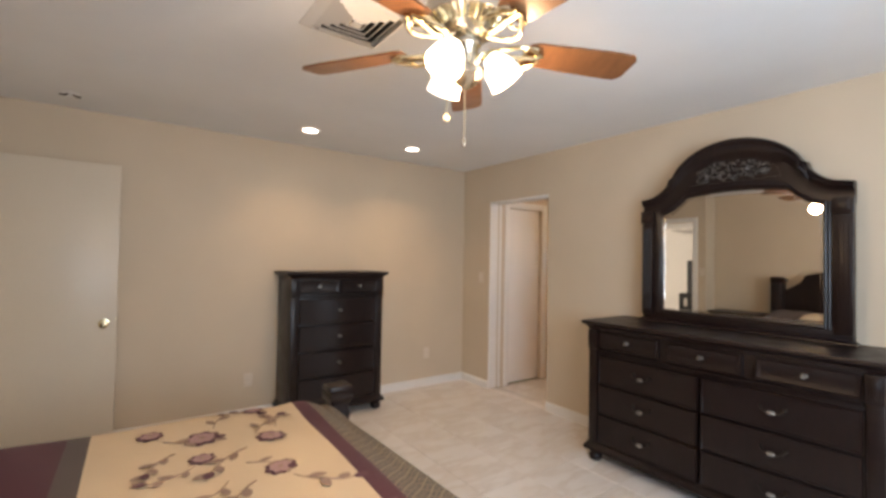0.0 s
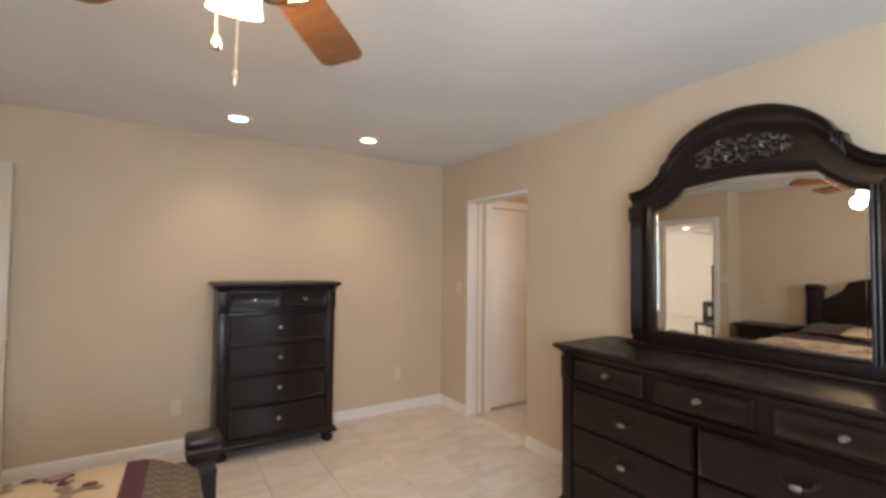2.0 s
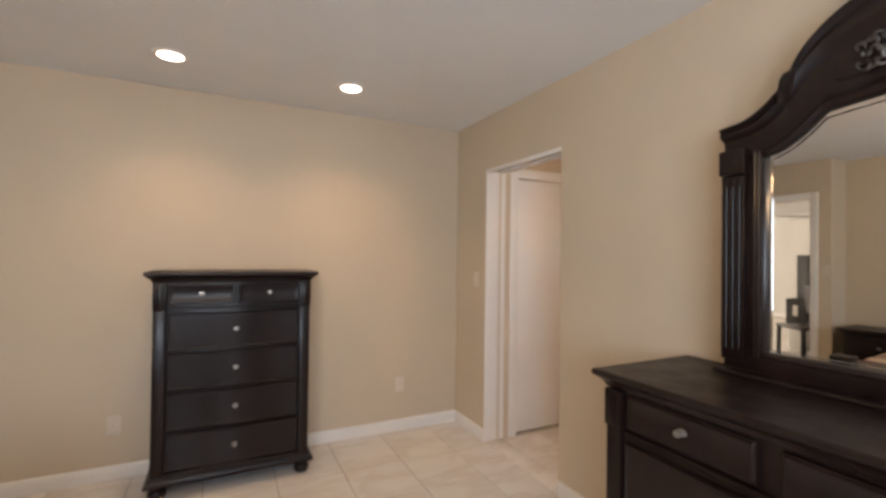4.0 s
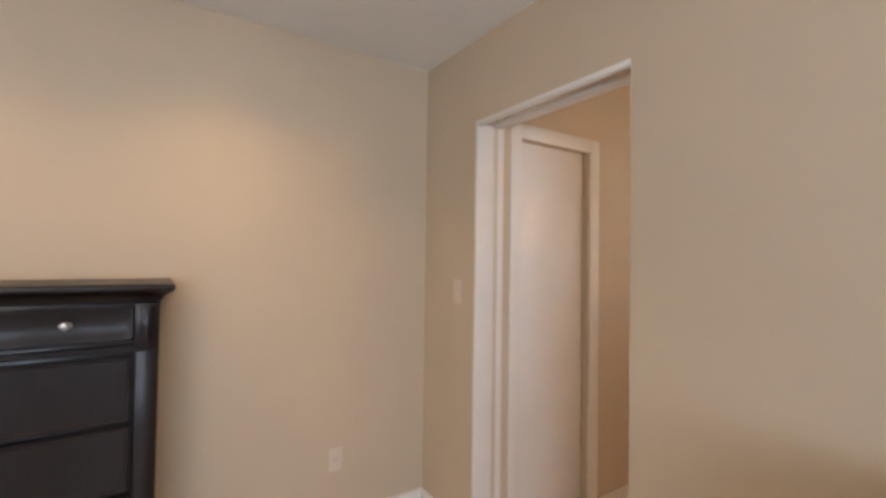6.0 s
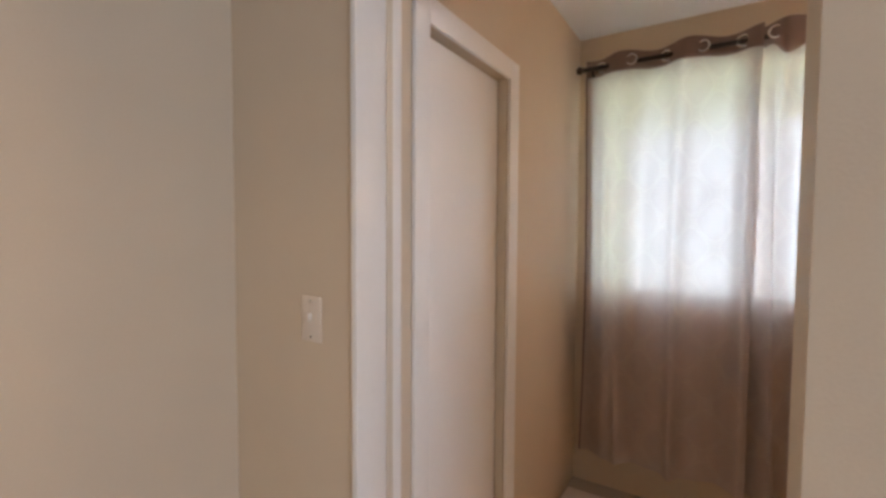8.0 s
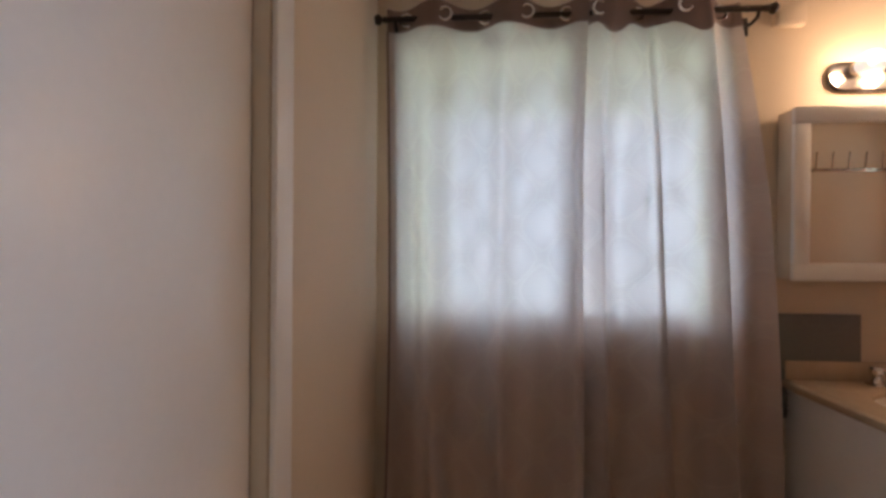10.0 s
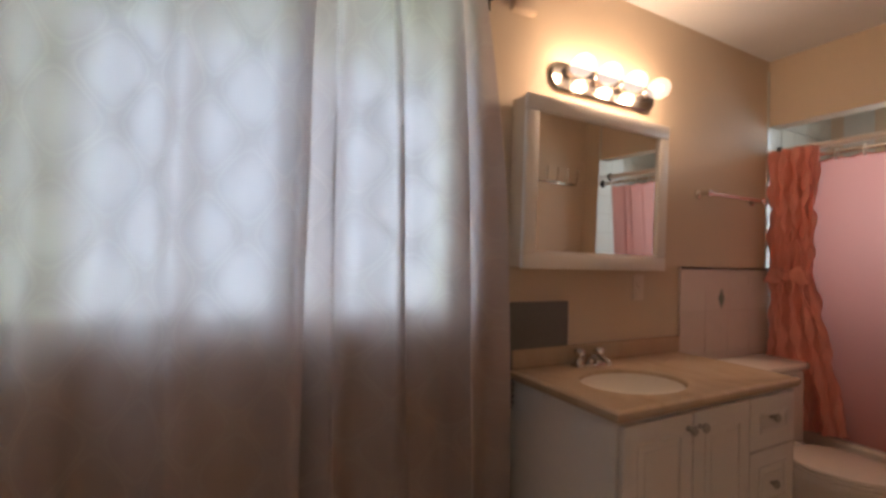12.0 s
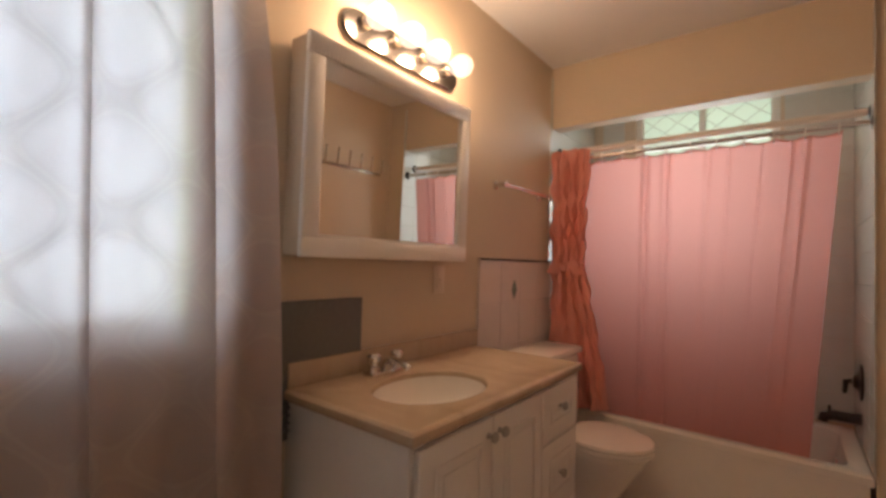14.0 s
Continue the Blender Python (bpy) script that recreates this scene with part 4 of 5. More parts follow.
def bed():
    c = thing("bed", pose(0, 0, 0), "dark wooden bed made up with a cream embroidered quilt", "bed")
    part("mattress", cube(BX0, BX1 - 0.03, BY0 + 0.03, BY1 - 0.03, 0.28, BZ - 0.06, 0.05), CREAM, c)
    bands = ((-3.33, -2.545, CREAM), (-3.40, -3.33, BROWN), (-4.20, -3.40, PLUM), (-2.545, -2.475, PLUM), (-2.475, -2.322, LATTICE))
    for x0, x1, mt in bands:
        foot = x1 > -2.42

        def over(u, v, x0=x0, x1=x1, foot=foot):
            x = x0 + (x1 - x0) * u
            skew = -0.055 * (-1.8 - (BY0 + (BY1 - BY0) * v)) * (1 if x > -3.0 else 0.2)
            s = (v - 0.5) * 2
            drop = max(0, abs(s) - 0.86) / 0.14
            y = (BY0 + BY1) / 2 + math.copysign(min(abs(s), 0.86) / 0.86, s) * (BY1 - BY0) / 2
            y += math.copysign(0.022 * min(1, drop * 4) + 0.012 * math.sin(14 * x) * drop, s)
            xx = x + (skew if not foot else skew * (1 - u))
            z = quilt_z(min(x, BX1 + 0.02), max(BY0, min(BY1, y))) - 0.34 * drop
            if foot and u > 0.6:
                z -= 0.035 * ((u - 0.6) / 0.4) ** 2
            return (xx, y, z)

        label = {CREAM: "cream embroidered quilt field", BROWN: "dark brown quilt band", PLUM: "plum satin quilt band", LATTICE: "brown lattice brocade border"}[mt]
        part("quilt", sheet(20 if mt is CREAM else 10, 90, over, (0, 0, -0.012)), mt, c, label)
    # embroidery lies on the quilt
    rnd = random.Random(11)

    def lay(x, y, r, h=0.0035):
        return Vector((x, y, quilt_z(x, y) + h))

    def petal(bm, x, y, a, length, width, h):
        pts = [(t * length, width * math.sin(math.pi * t) ** 0.8) for t in [i / 7 for i in range(8)]]
        ring = pts + [(p, -q) for p, q in pts[-2:0:-1]]
        vs = [bm.verts.new(lay(x + p * math.cos(a) - q * math.sin(a), y + p * math.sin(a) + q * math.cos(a), 0, h)) for p, q in ring]
        bm.faces.new(vs)

    def flower(x, y, r):
        a0 = rnd.uniform(0, 1)
        bm = bmesh.new()
        for k in range(8):
            petal(bm, x + 0.30 * r * math.cos(a0 + k * 0.785), y + 0.30 * r * math.sin(a0 + k * 0.785), a0 + k * 0.785, r * 0.78, r * 0.34, 0.004)
        f = part("flower_outline", bm, PLUMT, c, "plum thread flower outline")
        bm = bmesh.new()
        for k in range(8):
            petal(bm, x + 0.12 * r * math.cos(a0 + k * 0.785), y + 0.12 * r * math.sin(a0 + k * 0.785), a0 + k * 0.785, r * 0.66, r * 0.26, 0.0065)
        part("flower_fill", bm, MAUVE, f, "mauve thread petals")
        bm = bmesh.new()
        for k in range(6):
            petal(bm, x, y, k * 1.05, r * 0.2, r * 0.1, 0.008)
        part("flower_heart", bm, OLIVE, f)

    def spray(x, y, a, s, curl):
        bm = bmesh.new()
        pts = []
        for i in range(9):
            t = i / 8
            aa = a + curl * t
            x, y = x + 0.028 * s * math.cos(aa), y + 0.028 * s * math.sin(aa)
            pts.append(lay(x, y, 0, 0.003))
            if i in (2, 4, 6, 8):
                side = 1 if i % 4 else -1
                petal(bm, x, y, aa + side * 0.7, 0.074 * s, 0.018 * s, 0.0045)
        tube(pts, 0.0028 * s, 5, bm)
        st = part("leaf_spray", bm, OLIVE, c, "olive thread leaf spray")
        tip = bmesh.new()
        petal(tip, x, y, a + curl, 0.062 * s, 0.020 * s, 0.007)
        part("bud", tip, PLUMT, st)

    blooms = [(-2.98, -2.164, 0.066), (-2.753, -2.286, 0.056), (-2.793, -2.566, 0.052), (-2.745, -1.928, 0.044), (-3.145, -2.038, 0.046), (-3.003, -2.351, 0.044),
              (-2.90, -2.90, 0.062), (-3.12, -2.80, 0.05), (-2.74, -3.08, 0.052), (-3.02, -3.16, 0.055)]
    for x, y, r in blooms:
        flower(x, y, r)
    # leaf sprays run between the blooms: start, heading, size, curl
    twigs = [(-3.12, -2.10, -0.9, 0.8, 0.9), (-3.06, -2.24, -2.6, 0.75, 0.8), (-3.02, -2.38, -2.2, 0.7, -0.8), (-2.93, -2.10, 1.5, 0.8, -0.8), (-2.80, -2.24, 1.3, 0.9, -0.7),
             (-2.83, -2.33, -2.8, 0.9, 0.8), (-2.72, -2.20, 1.1, 0.75, 0.9), (-2.90, -2.46, -0.3, 0.7, -0.8), (-2.78, -2.62, -1.2, 0.9, 0.9), (-2.86, -2.60, -2.6, 0.9, 0.9),
             (-2.95, -2.55, -1.9, 0.8, -1.0), (-2.96, -2.84, 2.3, 0.9, 0.8), (-2.80, -2.96, -0.6, 0.8, 1.0), (-3.08, -2.88, -1.4, 0.9, 0.7), (-2.94, -3.08, -1.0, 0.9, -0.8)]
    for x, y, a, size, curl in twigs:
        spray(x, y, a, size, curl)
    # frame
    part("side_rail", cube(BX0, -2.395, BY1 - 0.01, BY1 + 0.025, 0.22, 0.40, 0.005), ESPRESSO_H, c)
    part("side_rail", cube(BX0, -2.395, BY0 - 0.025, BY0 + 0.01, 0.22, 0.40, 0.005), ESPRESSO_H, c)
    part("footboard", cube(-2.365, -2.325, BY0 + 0.06, BY1 - 0.06, 0.14, 0.49, 0.006), ESPRESSO_H, c, "low dark wooden footboard")
    part("footboard_rail", cube(-2.378, -2.312, BY0 + 0.06, BY1 - 0.06, 0.49, 0.52, 0.008), ESPRESSO_H, c)
    for y in (BY1 - 0.015, BY0 + 0.015):
        m = pose(-2.308, y, 0.012)
        post = part("foot_post", moulding(0.0, 0.0, 0.0, [(0.045, 0.0), (0.052, 0.02), (0.052, 0.10), (0.047, 0.12), (0.047, 0.56), (0.050, 0.58), (0.044, 0.60), (0.044, 0.625), (0.056, 0.640), (0.062, 0.655), (0.062, 0.672), (0.050, 0.686)]), ESPRESSO, c, "square dark bed post")
        for v in post.data.vertices:
            if v.co.y == 0:
                v.co.y = abs(v.co.x)
        post.matrix_basis = m
        cap = bmesh.new()
        bx(cap, -0.064, 0.064, -0.064, 0.064, 0.684, 0.722, 0.014)
        part("post_cap", cap, ESPRESSO, post, "rounded dark cap")
    hb = [(BY0 + 0.06, 0.3)]
    for i in range(41):
        s = -1 + i / 20
        a = abs(s)
        z = 1.06 + (0.0 if a > 0.86 else (0.16 * ((0.86 - a) / 0.36) ** 1.6 if a > 0.5 else 0.16 + 0.045)) + 0.06 * max(0, 1 - (a / 0.5) ** 2)
        hb.append(((BY0 + BY1) / 2 + s * (BY1 - BY0 - 0.12) / 2, z))
    hb.append((BY1 - 0.06, 0.3))
    part("headboard", prism(hb, "x", -4.33, -4.28), ESPRESSO_H, c, "tall dark arched headboard")
    for y in (BY1 - 0.13, BY0 + 0.13):
        post = part("head_post", cube(-4.36, -4.22, y - 0.07, y + 0.07, 0, 1.16, 0.008), ESPRESSO, c)
        part("post_cap", moulding(0.14, 0.14, 0.0, [(0.0, 0), (0.012, 0.012), (0.018, 0.03), (0.012, 0.05), (-0.02, 0.075)]), ESPRESSO, post, "", pose(-4.29, y + 0.07, 1.16))


bed()


def pillow(m, mt, label):
    def at(u, v, s):
        a, b = 2 * u - 1, 2 * v - 1
        k = max(0, (1 - abs(a) ** 3.5)) ** 0.5 * max(0, (1 - abs(b) ** 3.5)) ** 0.5
        return Vector((a * 0.32, b * 0.22, s * 0.062 * k + 0.01 * math.sin(9 * a + 4 * b) * k))

    bm = sheet(20, 16, lambda u, v: at(u, v, 1))
    sheet(20, 16, lambda u, v: at(u, v, -1), bm=bm)
    bmesh.ops.remove_doubles(bm, verts=bm.verts, dist=0.001)
    bmesh.ops.recalc_face_normals(bm, faces=bm.faces)
    p = thing("pillow", m, label, "pillow", "bed pillows")
    part("cover", bm, mt, p)
    rim = [at(u, 0, 0) for u in [i / 12 for i in range(13)]] + [at(1, v, 0) for v in [i / 10 for i in range(1, 11)]] + [at(1 - u, 1, 0) for u in [i / 12 for i in range(1, 13)]] + [at(0, 1 - v, 0) for v in [i / 10 for i in range(1, 11)]]
    part("piping", tube(rim, 0.006, 6), BROWN if mt is CREAM else PLUM, p, "dark piping")


pillow(pose(-4.02, -2.28, 0.738, 6, 0, 90), BROWN, "dark brown pillow lying before the headboard")
pillow(pose(-4.0, -2.96, 0.738, 6, 0, 90), BROWN, "dark brown pillow lying before the headboard")
pillow(pose(-3.80, -2.62, 0.757, 4, 0, 90) @ Matrix.Scale(0.8, 4), CREAM, "small cream cushion lying between the dark pillows")


def nightstand():
    c = thing("nightstand", pose(-4.34, -1.56, 0, 0, 0, 90), "dark espresso wooden nightstand beside the bed", "nightstand")
    part("carcass", cube(-0.27, 0.27, -0.40, 0.0, 0.12, 0.67, 0.003), ESPRESSO, c)
    part("top", moulding(0.54, 0.40, 0.668, CROWN), ESPRESSO_H, c)
    part("base_moulding", moulding(0.54, 0.40, 0.075, BASE), ESPRESSO_H, c)
    for x in (-0.23, 0.23):
        for y in (-0.36, -0.05):
            part("bun_foot", lathe(BUN, 16, pose(x, y, 0)), ESPRESSO, c)
    for k in range(3):
        q = part("drawer", front(-0.25, 0.25, 0.14 + 0.174 * k, 0.306 + 0.174 * k, -0.40, 0.02, 0.25, 0.012, 0.010), ESPRESSO_H, c)
        drawer_knob(q, 0, -0.418, 0.223 + 0.174 * k)


nightstand()

# ---- furniture in the adjoining room ----
ch = thing("dining_chair", pose(-5.75, -0.22, 0, 0, 0, 115), "black high-backed dining chair in the adjoining room", "chair")
part("seat", cube(-0.22, 0.22, -0.22, 0.22, 0.43, 0.48, 0.015), BLACK, ch)
part("backrest", cube(-0.21, 0.21, 0.20, 0.23, 0.62, 1.02, 0.01), BLACK, ch)
for x in (-0.2, 0.2):
    part("leg", cube(x - 0.02, x + 0.02, -0.21, -0.17, 0, 0.43, 0.004), BLACK, ch)
    part("back_post", tube([(x, 0.20, 0), (x, 0.19, 0.45), (x, 0.23, 1.05)], 0.02, 8), BLACK, ch)
tw = thing("tower_cabinet", pose(-7.1, 0.05, 0), "tall black cabinet in the adjoining room", "cabinet")
part("body", cube(-0.2, 0.2, -0.3, 0.3, 0.06, 1.46, 0.006), BLACK, tw)
part("door", cube(0.2, 0.218, -0.28, 0.28, 0.1, 1.42, 0.004), BLACK, tw)
part("plinth", cube(-0.18, 0.18, -0.28, 0.28, 0, 0.06), BLACK, tw)
lw = thing("speaker_stand", pose(-6.55, 0.17, 0), "black box with a white label on a pale stand", "speaker")
part("box", cube(-0.12, 0.12, -0.13, 0.13, 0.40, 0.78, 0.006), BLACK, lw)
part("stand", cube(-0.10, 0.10, -0.10, 0.10, 0.0, 0.399, 0.004), HALLW, lw, "pale stand")
part("label_plate", cube(0.12, 0.124, -0.03, 0.03, 0.52, 0.68), WHITE, lw, "white label")
sb = thing("floor_box", pose(-6.4, 0.85, 0), "small black box on the floor of the adjoining room", "box")
part("case", cube(-0.08, 0.08, -0.06, 0.06, 0, 0.16, 0.005), BLACK, sb)
part("lid", cube(-0.082, 0.082, -0.062, 0.062, 0.16, 0.17, 0.002), BLACK, sb)
hf = thing("ceiling_fan", pose(-6.9, 0.05, 0), "dark ceiling fan in the adjoining room", "ceiling fan")
part("downrod", tube([(0, 0, H), (0, 0, 2.14)], 0.014, 8), IRON, hf)
part("motor_housing", lathe([(0, 2.16), (0.09, 2.15), (0.12, 2.11), (0.10, 2.06), (0, 2.04)], 24), IRON, hf)
for k in range(4):
    part("blade", prism([(0.12, -0.05), (0.60, -0.07), (0.62, 0.05), (0.12, 0.05)], "z", -0.004, 0.004), IRON, hf, "", Matrix.Rotation(radians(35 + 90 * k), 4, "Z") @ pose(0, 0, 2.07, 8))
hl = thing("recessed_light", pose(-9.6, 2.2, H + 0.004), "lit round recessed light in the adjoining room", "ceiling light", "recessed lights")
part("lens", lathe([(0, -0.002), (0.09, -0.002), (0.088, -0.006), (0, -0.007)], 24), DISC, hl)
part("trim", lathe([(0.09, -0.001), (0.11, -0.001), (0.108, -0.006), (0.09, -0.008)], 24, None, None, True), WHITE, hl)


# ---- bathroom: window curtains ----
rod = thing("curtain_rod", pose(1.672, 0, 2.278), "dark bronze curtain rod on brackets", "curtain rod")
part("pole", tube([(0, -0.535, 0), (0, -1.955, 0)], 0.011, 12), IRON, rod)
FIN = [(0, 0.0), (0.012, 0.002), (0.013, 0.012), (0.008, 0.016), (0.018, 0.024), (0.022, 0.034), (0.016, 0.046), (0, 0.050)]
part("finial", lathe(FIN, 16, pose(0, -0.541, 0, -90)), IRON, rod)
part("finial", lathe(FIN, 16, pose(0, -1.955, 0, 90)), IRON, rod)
for y in (-0.575, -1.935):
    part("bracket", tube([(XW - 1.674, y, -0.03), (0.04, y, -0.034), (0.004, y, -0.028), (0.0, y, -0.012)], 0.007, 8), IRON, rod)
    part("bracket_plate", cube(XW - 1.682, XW - 1.673, y - 0.014, y + 0.014, -0.06, 0.01, 0.002), IRON, rod)


def drape(label, y0, y1, half, amp, z0, flare, phase, deep, width, lap, dip):
    """One grommet-top curtain panel: half is the spacing of its grommets."""
    c = thing("window_curtain", pose(1.672, 0, 0), label, "curtain", "window curtains")
    ztop = 2.325

    def at(u, v):
        z = z0 + (ztop - z0) * v
        k = u + 0.012 * math.sin(3.1 * v + 7 * u) * (1 - v)
        y = y0 + (y1 - y0) * k + flare * (1 - v) * (k - 0.15)
        top = math.sin(math.pi * ((y0 + (y1 - y0) * u) - y0) / -half + phase)
        low = math.sin(2 * math.pi * deep * u + 1.1 + 0.7 * math.sin(2.2 * v)) + 0.35 * math.sin(4.7 * math.pi * deep * u + 0.5)
        b = min(1, max(0, (v - 0.62) / 0.38)) ** 1.5
        x = amp * top * b + (1 - b) * amp * 0.85 * low
        y += (1 - 0.8 * b) * lap * math.cos(2 * math.pi * deep * u + 1.1 + 0.7 * math.sin(2.2 * v))
        return (x - 0.004 + 0.006 * math.sin(5 * v + 9 * u), y, z)

    cloth_part = part("panel", sheet(96, 48, at, None, lambda u, v: (u * width, v * (ztop - z0))), DRAPE, c)

    def head(u, v):
        # the opaque edge dips at alternate folds to draw their shaded pockets
        fold = max(0, -math.sin(math.pi * (y1 - y0) * u / -half + phase))
        lo = 0.958 - dip * fold ** 1.5
        p = at(u, lo + (1 - lo) * v)
        return (p[0] - 0.004, p[1], p[2] + 0.001)

    part("heading", sheet(96, 4, head, None), HEADING, c, "dark brown opaque heading band with fold shade drawn in its edge")
    part("edge_seam", tube([(at(0.0, i / 24)[0] - 0.002, at(0.0, i / 24)[1], at(0.0, i / 24)[2]) for i in range(24)], 0.005, 6), HEADING, c)
    part("side_hem", sheet(3, 48, lambda u, v: (at(0.03 * u, 0.965 * v)[0] - 0.003, at(0.03 * u, 0.965 * v)[1], at(0.03 * u, 0.965 * v)[2]), None), DRAPE, c)
    n = int(round((y0 - y1) / half))
    for k in range(n):
        u = (k + (0.5 if n * half < (y0 - y1) + 0.02 else 0.4)) / n
        y = y0 + (y1 - y0) * u
        ring = [(-0.001, y + 0.024 * math.cos(q), 2.278 + 0.024 * math.sin(q)) for q in [i * 2 * math.pi / 20 for i in range(21)]]
        part("grommet", tube([(at(u, 0.978)[0] - 0.008, p[1], p[2]) for p in ring], 0.006, 8), CHROME, cloth_part, "silver metal grommet")


drape("brown-grey trellis curtain panel glowing with daylight", -0.540, -1.312, 0.147, 0.044, 0.205, 0.02, 0.6, 2.6, 0.95, 0.018, 0.004)
drape("brown-grey trellis curtain panel hanging in deep folds", -1.272, -1.885, 0.150, 0.060, 0.195, -0.16, 2.0, 3.2, 0.95, 0.036, 0.028)

# ---- vanity ----
VX = XW - 0.516


def vanity():
    c = thing("vanity_cabinet", pose(0, 0, 0), "white painted vanity cabinet with two doors and drawers", "vanity")
    y0, y1, f = -3.045, -2.092, VX + 0.022
    part("side_panel", cube(f, XW - 0.003, y1 - 0.018, y1, 0.0, 0.848, 0.002), VANITY, c)
    part("side_panel", cube(f, XW - 0.003, y0, y0 + 0.018, 0.0, 0.848, 0.002), VANITY, c)
    part("back_panel", cube(XW - 0.015, XW - 0.004, y0 + 0.019, y1 - 0.019, 0.1, 0.84), VANITY, c)
    part("bottom_panel", cube(f + 0.02, XW - 0.016, y0 + 0.019, y1 - 0.019, 0.10, 0.116), VANITY, c)
    part("toe_kick", cube(f + 0.06, f + 0.075, y0 + 0.019, y1 - 0.019, 0.0, 0.099), VANITY, c)
    part("face_frame", cube(f, f + 0.018, y0 + 0.019, y1 - 0.019, 0.10, 0.846), VANITY, c)

    def door(nm, a, b, z0, z1):
        bm = cube(f - 0.018, f - 0.001, a, b, z0, z1, 0.004)
        d = part(nm, bm, VANITY, c)
        if b - a > 0.2:
            w = 0.055
            ring = bmesh.new()
            for p in ((a + w, b - w, z0 + w, z0 + w + 0.012), (a + w, b - w, z1 - w - 0.012, z1 - w), (a + w, a + w + 0.012, z0 + w + 0.012, z1 - w - 0.012), (b - w - 0.012, b - w, z0 + w + 0.012, z1 - w - 0.012)):
                bx(ring, f - 0.023, f - 0.018, p[0], p[1], p[2], p[3], 0.002)
            part("panel_bead", ring, VANITY, d)
            part("raised_panel", cube(f - 0.022, f - 0.018, a + w + 0.03, b - w - 0.03, z0 + w + 0.03, z1 - w - 0.03, 0.0018), VANITY, d)
        return d

    def knob(d, y, z):
        part("knob", lathe([(0, 0), (0.009, 0), (0.006, 0.006), (0.006, 0.012), (0.014, 0.017), (0.016, 0.023), (0.010, 0.029), (0, 0.030)], 16, pose(f - 0.018, y, z, 0, -90)), PEWTER, d, "antique nickel knob")

    for a, b, ky in ((-2.418, -2.107, -2.392), (-2.733, -2.424, -2.450)):
        d = door("door", a, b, 0.115, 0.838)
        knob(d, ky, 0.792)
    for z0, z1 in ((0.655, 0.838), (0.405, 0.649), (0.115, 0.399)):
        d = door("drawer", -3.032, -2.739, z0, z1)
        knob(d, -2.868, 0.765 if z0 > 0.6 else (0.530 if z0 > 0.3 else 0.27))


vanity()

top = thing("countertop", pose(0, 0, 0), "beige cultured marble vanity top with backsplash and oval basin", "countertop")
SX, SY, RA, RB = VX + 0.233, -2.42, 0.155, 0.205


def counter_mesh():
    """Slab with an oval hole; the oval's rays run out to the slab's edge."""
    bm = bmesh.new()
    x0, x1, y0, y1, zt, zb = VX, XW - 0.001, -3.072, -2.076, 0.880, 0.849
    n = 64
    inner, outer = [], []
    for i in range(n):
        a = 2 * math.pi * (i + 0.5) / n
        ca, sa = math.cos(a), math.sin(a)
        inner.append((SX + RA * ca, SY + RB * sa))
        k = min(((x1 if ca > 0 else x0) - SX) / ca if abs(ca) > 1e-6 else 9, ((y1 if sa > 0 else y0) - SY) / sa if abs(sa) > 1e-6 else 9)
        outer.append([SX + k * ca, SY + k * sa])
    for cx, cy in ((x0, y0), (x0, y1), (x1, y0), (x1, y1)):
        j = min(range(n), key=lambda q: (outer[q][0] - cx) ** 2 + (outer[q][1] - cy) ** 2)
        outer[j] = [cx, cy]

    def inset(p, d):
        return (min(max(p[0], x0 + d), x1 - d), min(max(p[1], y0 + d), y1 - d))

    rings = [[(*p, zb) for p in inner], [(*p, zt - 0.004) for p in inner], [(SX + (p[0] - SX) * 1.02, SY + (p[1] - SY) * 1.02, zt) for p in inner]]
    rings += [[(*inset(p, 0.030), zt) for p in outer], [(*inset(p, 0.024), zt + 0.004) for p in outer], [(*inset(p, 0.008), zt + 0.004) for p in outer], [(*inset(p, 0.0), zt - 0.003) for p in outer], [(*inset(p, 0.0), zb + 0.012) for p in outer], [(*inset(p, 0.008), zb) for p in outer]]
    vs = [[bm.verts.new(p) for p in r] for r in rings]
    for a, b in zip(vs, vs[1:] + vs[:1]):
        for i in range(n):
            bm.faces.new((a[i], a[(i + 1) % n], b[(i + 1) % n], b[i]))
    bmesh.ops.remove_doubles(bm, verts=bm.verts, dist=0.0002)
    bmesh.ops.recalc_face_normals(bm, faces=bm.faces)
    return bm


part("slab", counter_mesh(), COUNTER, top)
part("backsplash", cube(XW - 0.022, XW - 0.002, -3.072, -2.085, 0.885, 0.957, 0.004), COUNTER, top)
bowl = [(1.0, 0.872), (0.97, 0.850), (0.90, 0.815), (0.75, 0.780), (0.50, 0.757), (0.25, 0.748), (0.10, 0.746)]
bm = bmesh.new()
rings = [[bm.verts.new((SX + RA * k * 1.015 * math.cos(q), SY + RB * k * 1.015 * math.sin(q), z)) for q in [i * math.pi / 24 for i in range(48)]] for k, z in bowl]
for a, b in zip(rings, rings[1:]):
    for i in range(48):
        bm.faces.new((a[i], b[i], b[(i + 1) % 48], a[(i + 1) % 48]))
bm.faces.new(rings[-1])
part("basin", bm, PORC, top, "white oval basin")
part("drain", lathe([(0, 0.746), (0.02, 0.746), (0.021, 0.751), (0.016, 0.753), (0, 0.752)], 20, pose(SX, SY, 0)), CHROME, top)

